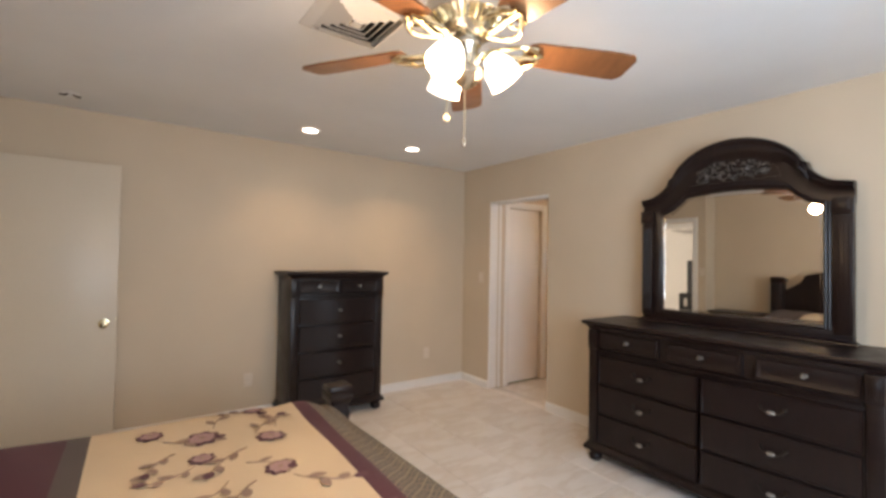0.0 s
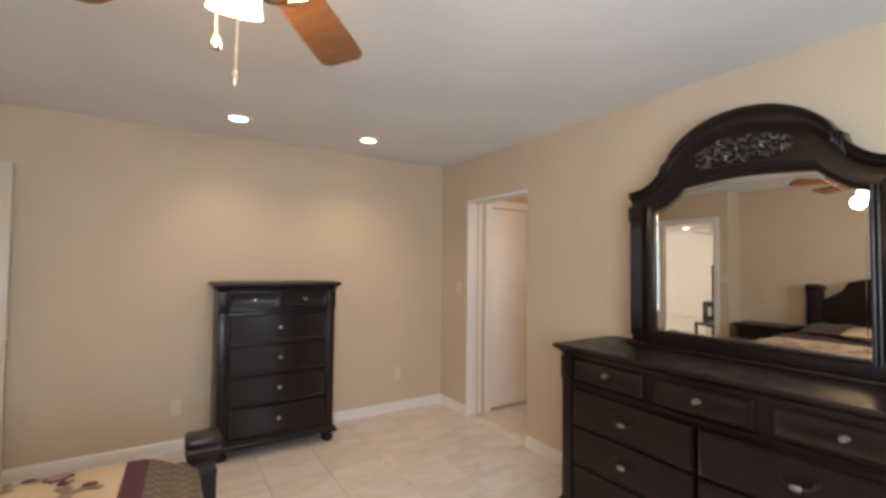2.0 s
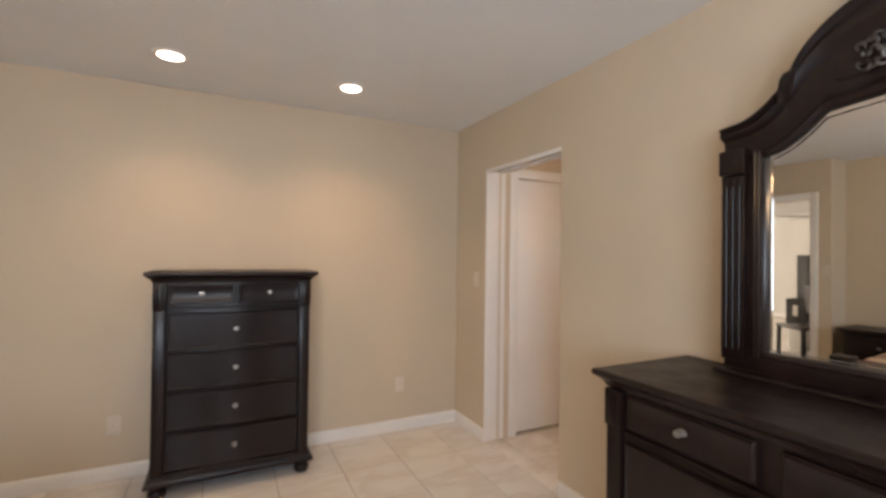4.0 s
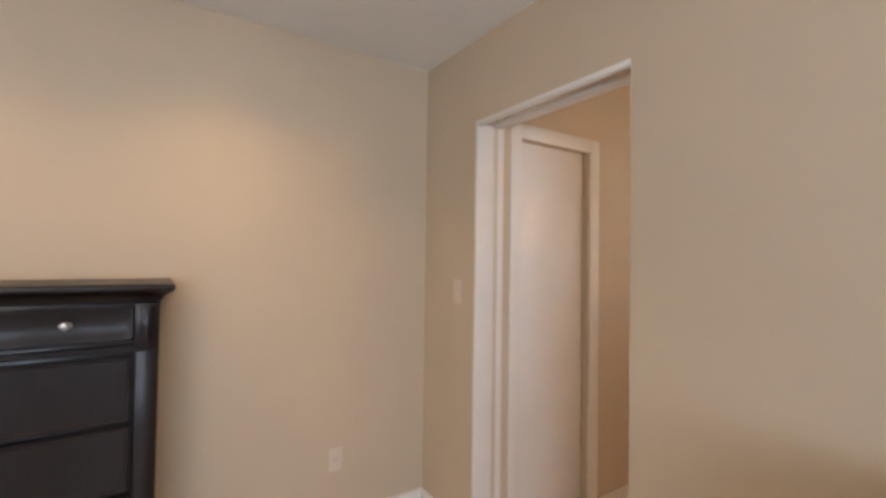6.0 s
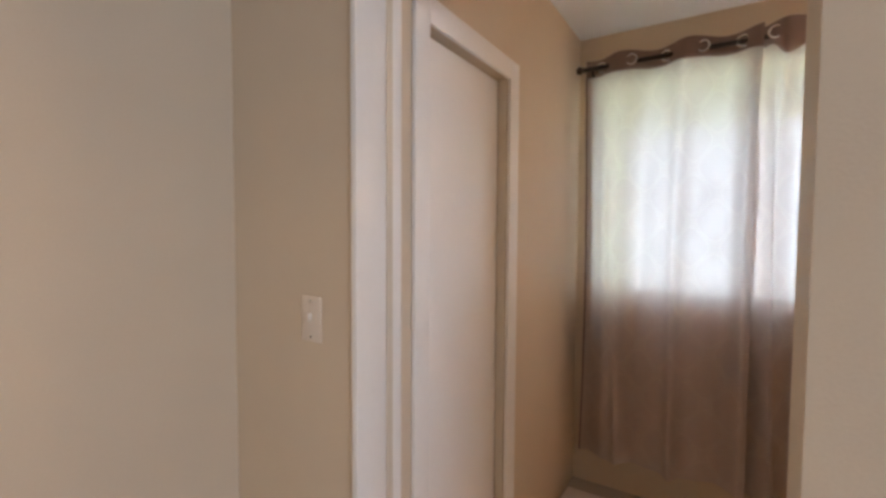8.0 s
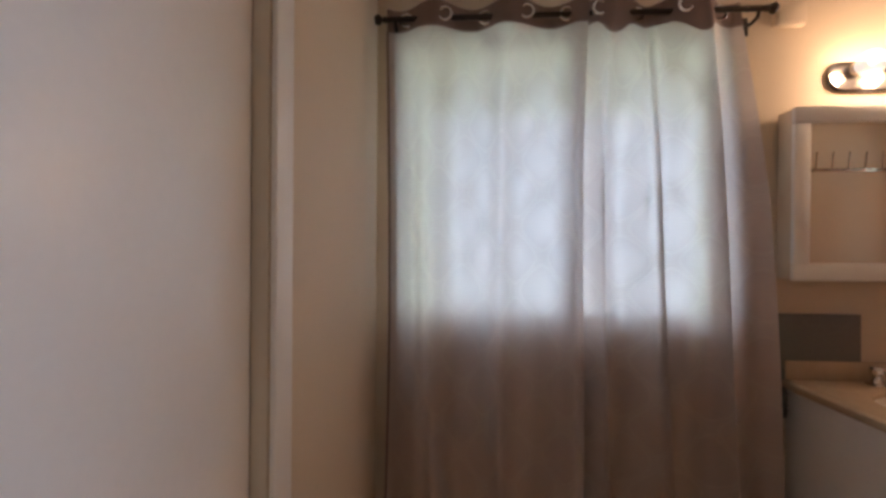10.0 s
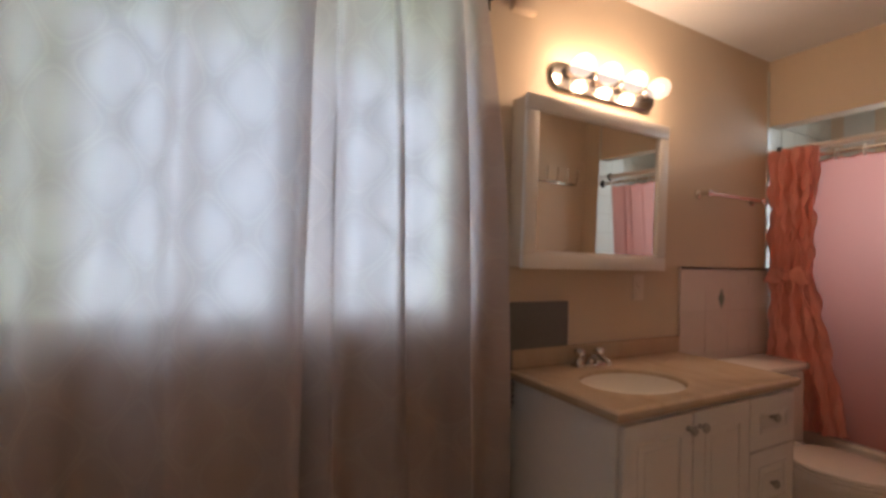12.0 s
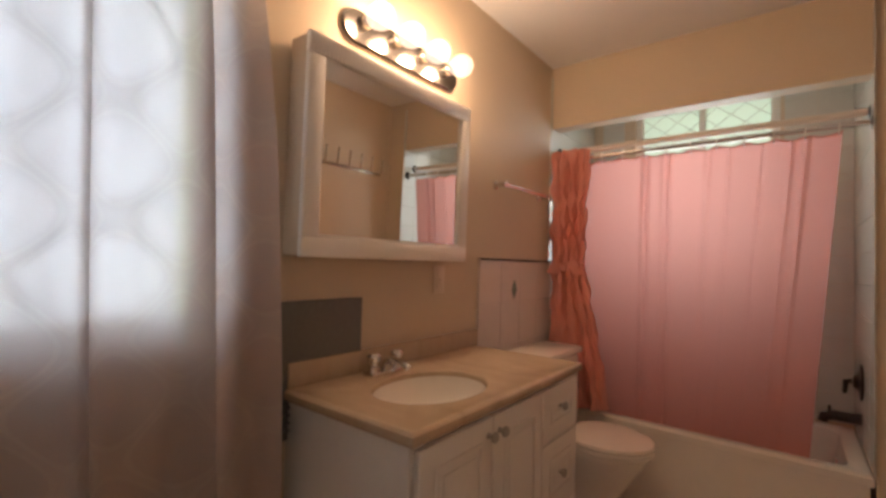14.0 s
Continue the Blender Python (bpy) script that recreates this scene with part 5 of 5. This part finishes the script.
faucet = thing("faucet", pose(XW - 0.075, SY, 0.8805), "chrome two-handle centre-set basin faucet", "faucet")
part("base_plate", cube(-0.024, 0.024, -0.078, 0.078, 0, 0.014, 0.006), CHROME, faucet)
part("spout", tube([(0, 0, 0.01), (-0.01, 0, 0.04), (-0.035, 0, 0.052), (-0.075, 0, 0.048), (-0.105, 0, 0.034)], [0.017, 0.016, 0.014, 0.012, 0.011], 12), CHROME, faucet)
for s in (-1, 1):
    h = part("handle", lathe([(0, 0.012), (0.020, 0.012), (0.017, 0.03), (0.012, 0.036), (0.013, 0.042), (0.022, 0.050), (0.024, 0.064), (0.018, 0.074), (0, 0.076)], 16, pose(0, s * 0.052, 0)), CHROME, faucet)

# ---- mirror cabinet and light bar ----
cab = thing("mirror_cabinet", pose(XW, 0, 1.270, 0, -0.8), "shallow wall cabinet with a white framed mirror door", "mirror cabinet")
y0, y1, z1, w = -2.845, -2.057, 0.640, 0.058
part("case", cube(-0.076, -0.001, y0 + 0.006, y1 - 0.004, 0.004, z1 - 0.004, 0.003), WALL, cab, "beige cabinet case")
for nm, a, b, c0, c1 in (("frame_rail", y0, y1, 0.0, w), ("frame_rail", y0, y1, z1 - w, z1), ("frame_stile", y0, y0 + w, w + 0.001, z1 - w - 0.001), ("frame_stile", y1 - w, y1, w + 0.001, z1 - w - 0.001)):
    part(nm, cube(-0.100, -0.078, a, b, c0, c1, 0.005), WHITE, cab)
part("mirror_glass", cube(-0.087, -0.079, y0 + w - 0.004, y1 - w + 0.004, w - 0.004, z1 - w + 0.004), MIRROR, cab, "clear mirror glass")
part("glass_ledge", cube(-0.096, -0.088, y0 + w + 0.002, y1 - w - 0.002, w + 0.0015, w + 0.008, 0.001), WHITE, cab)

bar = thing("vanity_light", pose(XW, -2.547, 2.049), "chrome light bar with four lit clear globe bulbs", "wall light")
out = [(0.252 + 0.052 * math.cos(q), 0.052 * math.sin(q)) for q in [-math.pi / 2 + i * math.pi / 12 for i in range(13)]]
out += [(-p, z) for p, z in out[::-1]]
part("backplate", prism(out, "x", -0.022, -0.001), SMOKED, bar, "smoky chrome plate")
part("backplate_rim", prism([(p * 1.02, z * 1.12) for p, z in out], "x", -0.010, -0.0015), CHROME, bar)
for y in BULBS:
    s = part("socket", lathe([(0.024, 0), (0.026, 0.012), (0.022, 0.026), (0.017, 0.03), (0, 0.03)], 20, pose(-0.022, y + 2.547, 0.016, 0, -90)), CHROME, bar)
    globe = part("globe_bulb", lathe([(0.014, 0.028), (0.018, 0.036), (0.034, 0.050), (0.043, 0.070), (0.045, 0.085), (0.041, 0.105), (0.027, 0.123), (0.010, 0.130), (0, 0.130)], 28, pose(-0.022, y + 2.547, 0.016, 0, -90)), GLOBE, bar, "clear glass globe bulb")
    globe.visible_shadow = False
    part("filament", lathe([(0, 0.078), (0.007, 0.081), (0.010, 0.089), (0.007, 0.097), (0, 0.100)], 14, pose(-0.022, y + 2.547, 0.016, 0, -90)), FILAMENT, globe, "glowing filament")

heater = thing("wall_heater", pose(XW, 0, 0), "grey enamelled wall heater panel beside the vanity", "wall heater")
part("panel", cube(-0.016, -0.001, -2.362, -1.86, 0.735, 1.137, 0.003), SLATE, heater)
for k in range(5):
    part("louvre", cube(-0.024, -0.016, -2.33, -1.89, 0.76 + 0.022 * k, 0.768 + 0.022 * k, 0.002), SLATE, heater)

towel = thing("towel_bar", pose(XW, 0, 1.655), "chrome towel bar on the bathroom wall", "towel bar")
part("bar", tube([(-0.055, -3.22, 0), (-0.055, -3.70, 0)], 0.009, 12), CHROME, towel)
for y in (-3.22, -3.70):
    part("post", lathe([(0, 0), (0.024, 0), (0.022, 0.008), (0.011, 0.016), (0.011, 0.05), (0.016, 0.055), (0.016, 0.066), (0, 0.07)], 16, pose(-0.001, y, 0, 0, -90)), CHROME, towel)

hooks = thing("hook_rail", pose(0.16, -3.47, 1.90), "metal rail of six upright coat hooks on the wall", "hook rail")
part("rail", cube(0.001, 0.014, -0.29, 0.29, -0.012, 0.012, 0.003), NICKEL, hooks)
for k in range(6):
    y = -0.265 + 0.106 * k
    part("hook", tube([(0.014, y, 0.0), (0.036, y, -0.006), (0.052, y, 0.012), (0.056, y, 0.06), (0.062, y, 0.115)], [0.006, 0.006, 0.0055, 0.005, 0.006], 8), NICKEL, hooks)


# ---- toilet ----
def toilet():
    c = thing("toilet", pose(1.31, -3.53, 0) @ Matrix.Diagonal((1, 1, 1.06, 1)), "white porcelain toilet with closed lid beside the bathtub", "toilet")

    def egg(k, dx=0.0, lx=0.22, ly=0.18):
        pts = []
        for i in range(36):
            a = 2 * math.pi * i / 36
            r = lx if math.cos(a) < 0 else lx * 0.80
            pts.append((dx + k * r * math.cos(a), k * ly * math.sin(a)))
        return pts

    def stack(levels):
        bm = bmesh.new()
        rs = [[bm.verts.new((x, y, z)) for x, y in egg(k, dx, lx, ly)] for k, z, dx, lx, ly in levels]
        for a, b in zip(rs, rs[1:]):
            for i in range(36):
                bm.faces.new((a[i], a[(i + 1) % 36], b[(i + 1) % 36], b[i]))
        bm.faces.new(rs[0])
        bm.faces.new(rs[-1])
        bmesh.ops.recalc_face_normals(bm, faces=bm.faces)
        return bm

    part("bowl", stack([(0.62, 0, 0.06, 0.25, 0.17), (0.62, 0.03, 0.06, 0.25, 0.17), (0.54, 0.08, 0.06, 0.24, 0.16), (0.56, 0.18, 0.06, 0.24, 0.17), (0.82, 0.30, 0.02, 0.22, 0.18), (0.97, 0.36, 0.01, 0.22, 0.18), (1.0, 0.385, 0, 0.22, 0.18), (0.98, 0.395, 0, 0.22, 0.18)]), PORC, c)
    part("seat", stack([(0.99, 0.397, 0, 0.222, 0.182), (1.02, 0.403, 0, 0.222, 0.182), (1.01, 0.413, 0, 0.222, 0.182)]), PORC, c)
    part("lid", stack([(1.0, 0.416, 0, 0.222, 0.182), (1.02, 0.421, 0, 0.222, 0.182), (1.0, 0.432, 0, 0.222, 0.182), (0.8, 0.438, 0, 0.222, 0.182)]), PORC, c)
    for y in (-0.07, 0.07):
        part("hinge", cube(0.155, 0.19, y - 0.015, y + 0.015, 0.396, 0.44, 0.005), PORC, c)
    tank = part("tank", cube(0.205, 0.425, -0.20, 0.20, 0.40, 0.745, 0.02), PORC, c)
    part("tank_lid", cube(0.19, 0.43, -0.212, 0.212, 0.748, 0.782, 0.012), PORC, tank)
    part("neck", cube(0.14, 0.30, -0.10, 0.10, 0.18, 0.392, 0.03), PORC, c)
    part("flush_lever", tube([(0.205, 0.15, 0.69), (0.185, 0.15, 0.69), (0.182, 0.08, 0.682)], 0.007, 8), CHROME, tank, "chrome flush lever")


toilet()


# ---- bathtub ----
def bathtub():
    c = thing("bathtub", pose(0, 0, 0), "white enamelled alcove bathtub", "bathtub")
    x0, x1, y0, y1, h = 0.335, XW - 0.003, -4.597, -3.875, 0.44

    def rr(i, r, ins):
        a0, a1, b0, b1 = x0 + ins, x1 - ins, y0 + ins, y1 - ins
        pts = []
        for cx, cy, st in ((a1 - r, b1 - r, 0), (a0 + r, b1 - r, 90), (a0 + r, b0 + r, 180), (a1 - r, b0 + r, 270)):
            for k in range(7):
                q = radians(st + 15 * k)
                pts.append((cx + r * math.cos(q), cy + r * math.sin(q)))
        return pts

    bm = bmesh.new()
    lv = [(0.004, 0.0, 0.012), (0.004, h - 0.05, 0.012), (0.004, h - 0.045, 0.0), (0.006, h - 0.012, 0.0), (0.012, h, 0.010), (0.05, h, 0.055), (0.07, h - 0.012, 0.072), (0.10, h - 0.10, 0.09), (0.12, 0.14, 0.13), (0.12, 0.10, 0.18)]
    rs = [[bm.verts.new((x, y, z)) for x, y in rr(0, r, ins)] for r, z, ins in lv]
    for a, b in zip(rs, rs[1:]):
        for i in range(28):
            bm.faces.new((a[i], a[(i + 1) % 28], b[(i + 1) % 28], b[i]))
    bm.faces.new(rs[-1])
    bmesh.ops.recalc_face_normals(bm, faces=bm.faces)
    part("tub_body", bm, PORC, c)
    part("overflow_plate", lathe([(0, 0), (0.035, 0), (0.033, 0.006), (0, 0.009)], 20, pose(0.43, -4.235, 0.35, 0, 90)), CHROME, c)


bathtub()
spout = thing("tub_spout", pose(0.343, -4.235, 0.575), "dark bronze tub spout on the tiled wall", "tub spout")
part("body", tube([(0, 0, 0), (0.10, 0, 0), (0.135, 0, -0.012), (0.14, 0, -0.035)], [0.026, 0.024, 0.022, 0.020], 14), IRON, spout)
part("diverter", tube([(0.115, 0, 0.015), (0.115, 0, 0.045)], 0.006, 8), IRON, spout)
valve = thing("shower_valve", pose(0.343, -4.235, 0.75), "dark bronze round shower valve with lever", "shower valve")
part("escutcheon", lathe([(0, 0), (0.085, 0), (0.082, 0.008), (0.04, 0.016), (0.025, 0.03), (0, 0.032)], 28, pose(0, 0, 0, 0, 90)), IRON, valve)
part("lever", tube([(0.035, 0, 0), (0.055, 0, 0), (0.06, 0, -0.06)], [0.014, 0.012, 0.008], 10), IRON, valve)

# ---- shower rods, rings and curtains ----
rods = thing("shower_rod", pose(0, -3.90, 1.905), "chrome shower curtain rod between the alcove walls", "shower rod")
part("pole", tube([(0.345, 0, 0), (XW - 0.014, 0, 0)], 0.0125, 12), CHROME, rods)
for x, a in ((0.331, 90), (XW - 0.001, -90)):
    part("flange", lathe([(0, 0), (0.034, 0), (0.030, 0.012), (0.018, 0.016), (0, 0.016)], 18, pose(x, 0, 0, 0, a)), IRON, rods)
rod2 = thing("shower_rod", pose(0, -3.98, 1.972), "second thicker cream painted shower rod behind the first", "shower rod")
part("pole", tube([(0.345, 0, 0), (XW - 0.014, 0, 0)], 0.0165, 12), PLASTIC, rod2)
for x, a in ((0.331, 90), (XW - 0.001, -90)):
    part("flange", lathe([(0, 0), (0.034, 0), (0.030, 0.012), (0.018, 0.016), (0, 0.016)], 18, pose(x, 0, 0, 0, a)), IRON, rod2)

sc_ = thing("shower_curtain", pose(0, -3.90, 0), "long pink translucent shower curtain hanging inside the tub", "shower curtain")
rnd = random.Random(7)
FOLDS = [(rnd.uniform(0, 1), rnd.uniform(0.004, 0.010), rnd.choice((-1, 1)) * rnd.uniform(0.008, 0.018)) for _ in range(10)]


def pink(u, v):
    x = 0.432 + 1.275 * u + 0.11 * (1 - v) * (1 - u)
    z = 0.38 + 1.505 * v
    y = -0.055 * (1 - v) - 0.002
    for c0, wd, am in FOLDS:
        y += am * math.exp(-((u - c0 - 0.02 * (1 - v) * math.sin(9 * c0)) / wd) ** 2) * (0.35 + 0.65 * v)
    y += 0.008 * math.sin(17 * u + 2 * v) * (1 - 0.5 * v)
    dip = 0.016 * abs(math.sin(math.pi * 11 * u)) * max(0, v - 0.9) * 10
    return (x, y, z - dip)


cp = part("panel", sheet(170, 40, pink, None), PINK, sc_)
part("hem", tube([pink(i / 60, 0.998) for i in range(61)], 0.004, 5), PINK, sc_)
for k in range(12):
    x = 0.445 + 1.25 * k / 11
    ring = [(x, 0.022 * math.cos(q), 1.895 + 0.028 * math.sin(q)) for q in [i * 2 * math.pi / 16 for i in range(17)]]
    part("ring", tube(ring, 0.0035, 6), PORC, sc_, "white plastic curtain ring")

ov = thing("tied_curtain", pose(1.645, -3.865, 0), "coral outer shower curtain gathered and tied with a bow", "shower curtain")
TIE = 1.255


def coral(u, v):
    """Gathered cloth: full at the rod, pinched at the tie, flaring below it."""
    a = 2 * math.pi * u
    z = 0.47 + 1.475 * v
    if z > TIE:
        t = min(1, (z - TIE) / 0.62)
        rx, cx = 0.088 + 0.020 * t ** 0.8, 0.006 * (1 - t)
        rx *= 1 - 0.13 * math.exp(-((z - 1.63) / 0.04) ** 2)
    else:
        t = min(1, (TIE - z) / 0.78)
        rx, cx = 0.088 + 0.080 * t ** 0.9, -0.072 * t
    ry = 0.020 + 0.30 * rx
    rip = 1 + 0.42 * math.sin(11 * a + 1.2 * math.sin(4 * v + 1)) + 0.22 * math.sin(23 * a + 5 * v) + 0.14 * math.sin(58 * v + 4 * a) * math.sin(3 * a + 11 * v)
    crinkle = 0.006 * math.sin(37 * v + 9 * a) + 0.004 * math.sin(71 * v - 13 * a)
    return (cx + rx * math.cos(a) * (0.86 + 0.14 * rip) + crinkle, ry * math.sin(a) * rip + 0.5 * crinkle, z)


part("gathered_cloth", sheet(150, 90, coral), CORAL, ov)
part("tie_band", lathe([(0.086, TIE - 0.022), (0.095, TIE - 0.014), (0.097, TIE), (0.094, TIE + 0.014), (0.086, TIE + 0.022)], 28, Matrix.Diagonal((1, 0.62, 1, 1))), CORAL, ov, "gathered coral tie band")
for s in (-1, 1):
    def loop(u, v, s=s):
        a = 2 * math.pi * u
        k = 0.012 + 0.034 * math.sin(math.pi * min(1, v * 1.05)) ** 0.7
        return (s * (0.010 + 0.092 * v), 0.050 + 0.014 * math.sin(a) + 0.006 * math.sin(9 * v), TIE + k * math.cos(a) + 0.012 * math.sin(2.6 * v) - 0.035 * v * v)

    part("bow_loop", sheet(18, 14, loop), CORAL, ov, "coral bow loop")

    def tail(u, v, s=s):
        return (s * (0.012 + 0.045 * v ** 0.8) + 0.055 * (u - 0.5) * (0.35 + 0.65 * v), 0.052 + 0.010 * math.sin(7 * v + 5 * u) - 0.01 * v, TIE - 0.005 - 0.33 * v - 0.03 * u * s)

    part("bow_tail", sheet(8, 20, tail, (0, 0.002, 0)), CORAL, ov, "crumpled coral bow tail")
part("bow_knot", lathe([(0, -0.024), (0.017, -0.019), (0.023, -0.004), (0.021, 0.008), (0.016, 0.02), (0, 0.024)], 14, pose(0, 0.056, TIE)), CORAL, ov, "knotted bow centre")
for x in (-0.075, -0.03, 0.02, 0.07):
    ring = [(x, -0.035 + 0.022 * math.cos(q), 1.905 + 0.030 * math.sin(q)) for q in [i * 2 * math.pi / 16 for i in range(17)]]
    part("ring", tube(ring, 0.0035, 6), PORC, ov, "white plastic curtain ring")


# ---- surfaces made of pieces ----
def tile_data(name, sx, sy, t, c, material):
    """A flat piece in the xy plane, top at z = 0, with chamfered edges."""
    a, b = sx / 2, sy / 2
    lo = [(-a, -b, -t), (a, -b, -t), (a, b, -t), (-a, b, -t)]
    mid = [(x, y, -c) for x, y, _ in lo]
    hi = [(math.copysign(a - c, x), math.copysign(b - c, y), 0) for x, y, _ in lo]
    f = [(8, 9, 10, 11)] + [(i, (i + 1) % 4, 4 + (i + 1) % 4, 4 + i) for i in range(4)] + [(4 + i, 4 + (i + 1) % 4, 8 + (i + 1) % 4, 8 + i) for i in range(4)]
    me = bpy.data.meshes.new(name)
    me.from_pydata(lo + mid + hi, [], f)
    me.materials.append(material)
    return me


def lay_pieces(parent, name, me, places):
    for m in places:
        ob = new(name, me)
        ob.parent = parent
        ob.matrix_basis = m


PITCH = 0.396
floor = setting("floor", cube(-4.40, 0.0, -5.0, 0.0, -0.10, -0.0035), GROUT, "glossy cream veined tile floor with tan grout", "floor")
me = tile_data("tile", PITCH - 0.005, PITCH - 0.005, 0.008, 0.0015, TILE)
spots = []
for i in range(-8, 6):
    for j in range(-9, 5):
        x, y = -1.463 + PITCH * (i + 0.5), -0.895 + PITCH * (j + 0.5)
        if -4.6 < x < 0.2 and -5.2 < y < 0.2:
            spots.append(pose(x, y, -0.0002 * ((i * 7 + j * 3) % 3), 0, 0, 180 * ((i + j) % 2)))
lay_pieces(floor, "tile", me, spots)
setting("floor_hall", cube(-10.6, -4.40, -3.1, 4.6, -0.10, -0.002), TILE, "glossy pale floor of the adjoining room", "floor")
bf = setting("floor_bath", cube(0.0, XW + 0.15, -4.65, -0.43, -0.10, -0.0035), GROUT, "pale tiled bathroom floor", "floor")
me = tile_data("tile", 0.297, 0.297, 0.008, 0.0015, TILE)
lay_pieces(bf, "tile", me, [pose(0.30 + 0.301 * i, -0.64 - 0.301 * j, 0) for i in range(5) for j in range(11) if -0.64 - 0.301 * j > -3.85])

wt = setting("wall_tiles", cube(XW - 0.006, XW - 0.001, -3.874, -3.090, 0, 1.279), PLASTIC, "pale pinkish tile wainscot beside the toilet", "wall tiles")
me = tile_data("tile", 0.1935, 0.212, 0.006, 0.0012, BTILE)
lay_pieces(wt, "tile", me, [pose(XW - 0.010, -3.189 - 0.1955 * i, 0.107 + 0.2135 * j, 90, 0, -90) for i in range(4) for j in range(6)])
part("edge_liner", cube(XW - 0.014, XW - 0.001, -3.874, -3.090, 1.281, 1.289, 0.002), IRON, wt, "thin dark edge trim")
part("end_liner", cube(XW - 0.014, XW - 0.001, -3.089, -3.081, 0, 1.289, 0.002), BTILE, wt)
GREEN = paint("sage_glaze", (0.20, 0.27, 0.22), 0.2, 0.15)
dm = prism([(-3.42 - 0.026, 1.13), (-3.42, 1.13 - 0.05), (-3.42 + 0.026, 1.13), (-3.42, 1.13 + 0.05)], "x", XW - 0.0125, XW - 0.0095)
part("decor_motif", dm, GREEN, wt, "sage green diamond motif")

at_ = setting("alcove_tiles", cube(0.3305, 0.336, -4.599, -3.877, 0.44, 2.44), GROUT, "white tiled alcove walls round the bathtub", "wall tiles")
me = tile_data("tile", 0.149, 0.149, 0.005, 0.0012, ATILE)
lay_pieces(at_, "tile", me, [pose(0.340, -4.525 + 0.151 * i, 0.53 + 0.151 * j, 90, 0, 90) for i in range(5) for j in range(13) if 0.53 + 0.151 * j < 2.40])
spots = []
for i in range(9):
    for j in range(13):
        x, z = 0.415 + 0.151 * i, 0.53 + 0.151 * j
        if not (0.60 < x < 1.53 and 1.18 < z < 2.43):
            spots.append(pose(x, -4.595, z, 90, 0, 180))
lay_pieces(at_, "tile", me, spots)
lay_pieces(at_, "tile", me, [pose(XW - 0.005, -4.525 + 0.151 * i, 0.53 + 0.151 * j, 90, 0, -90) for i in range(5) for j in range(13)])
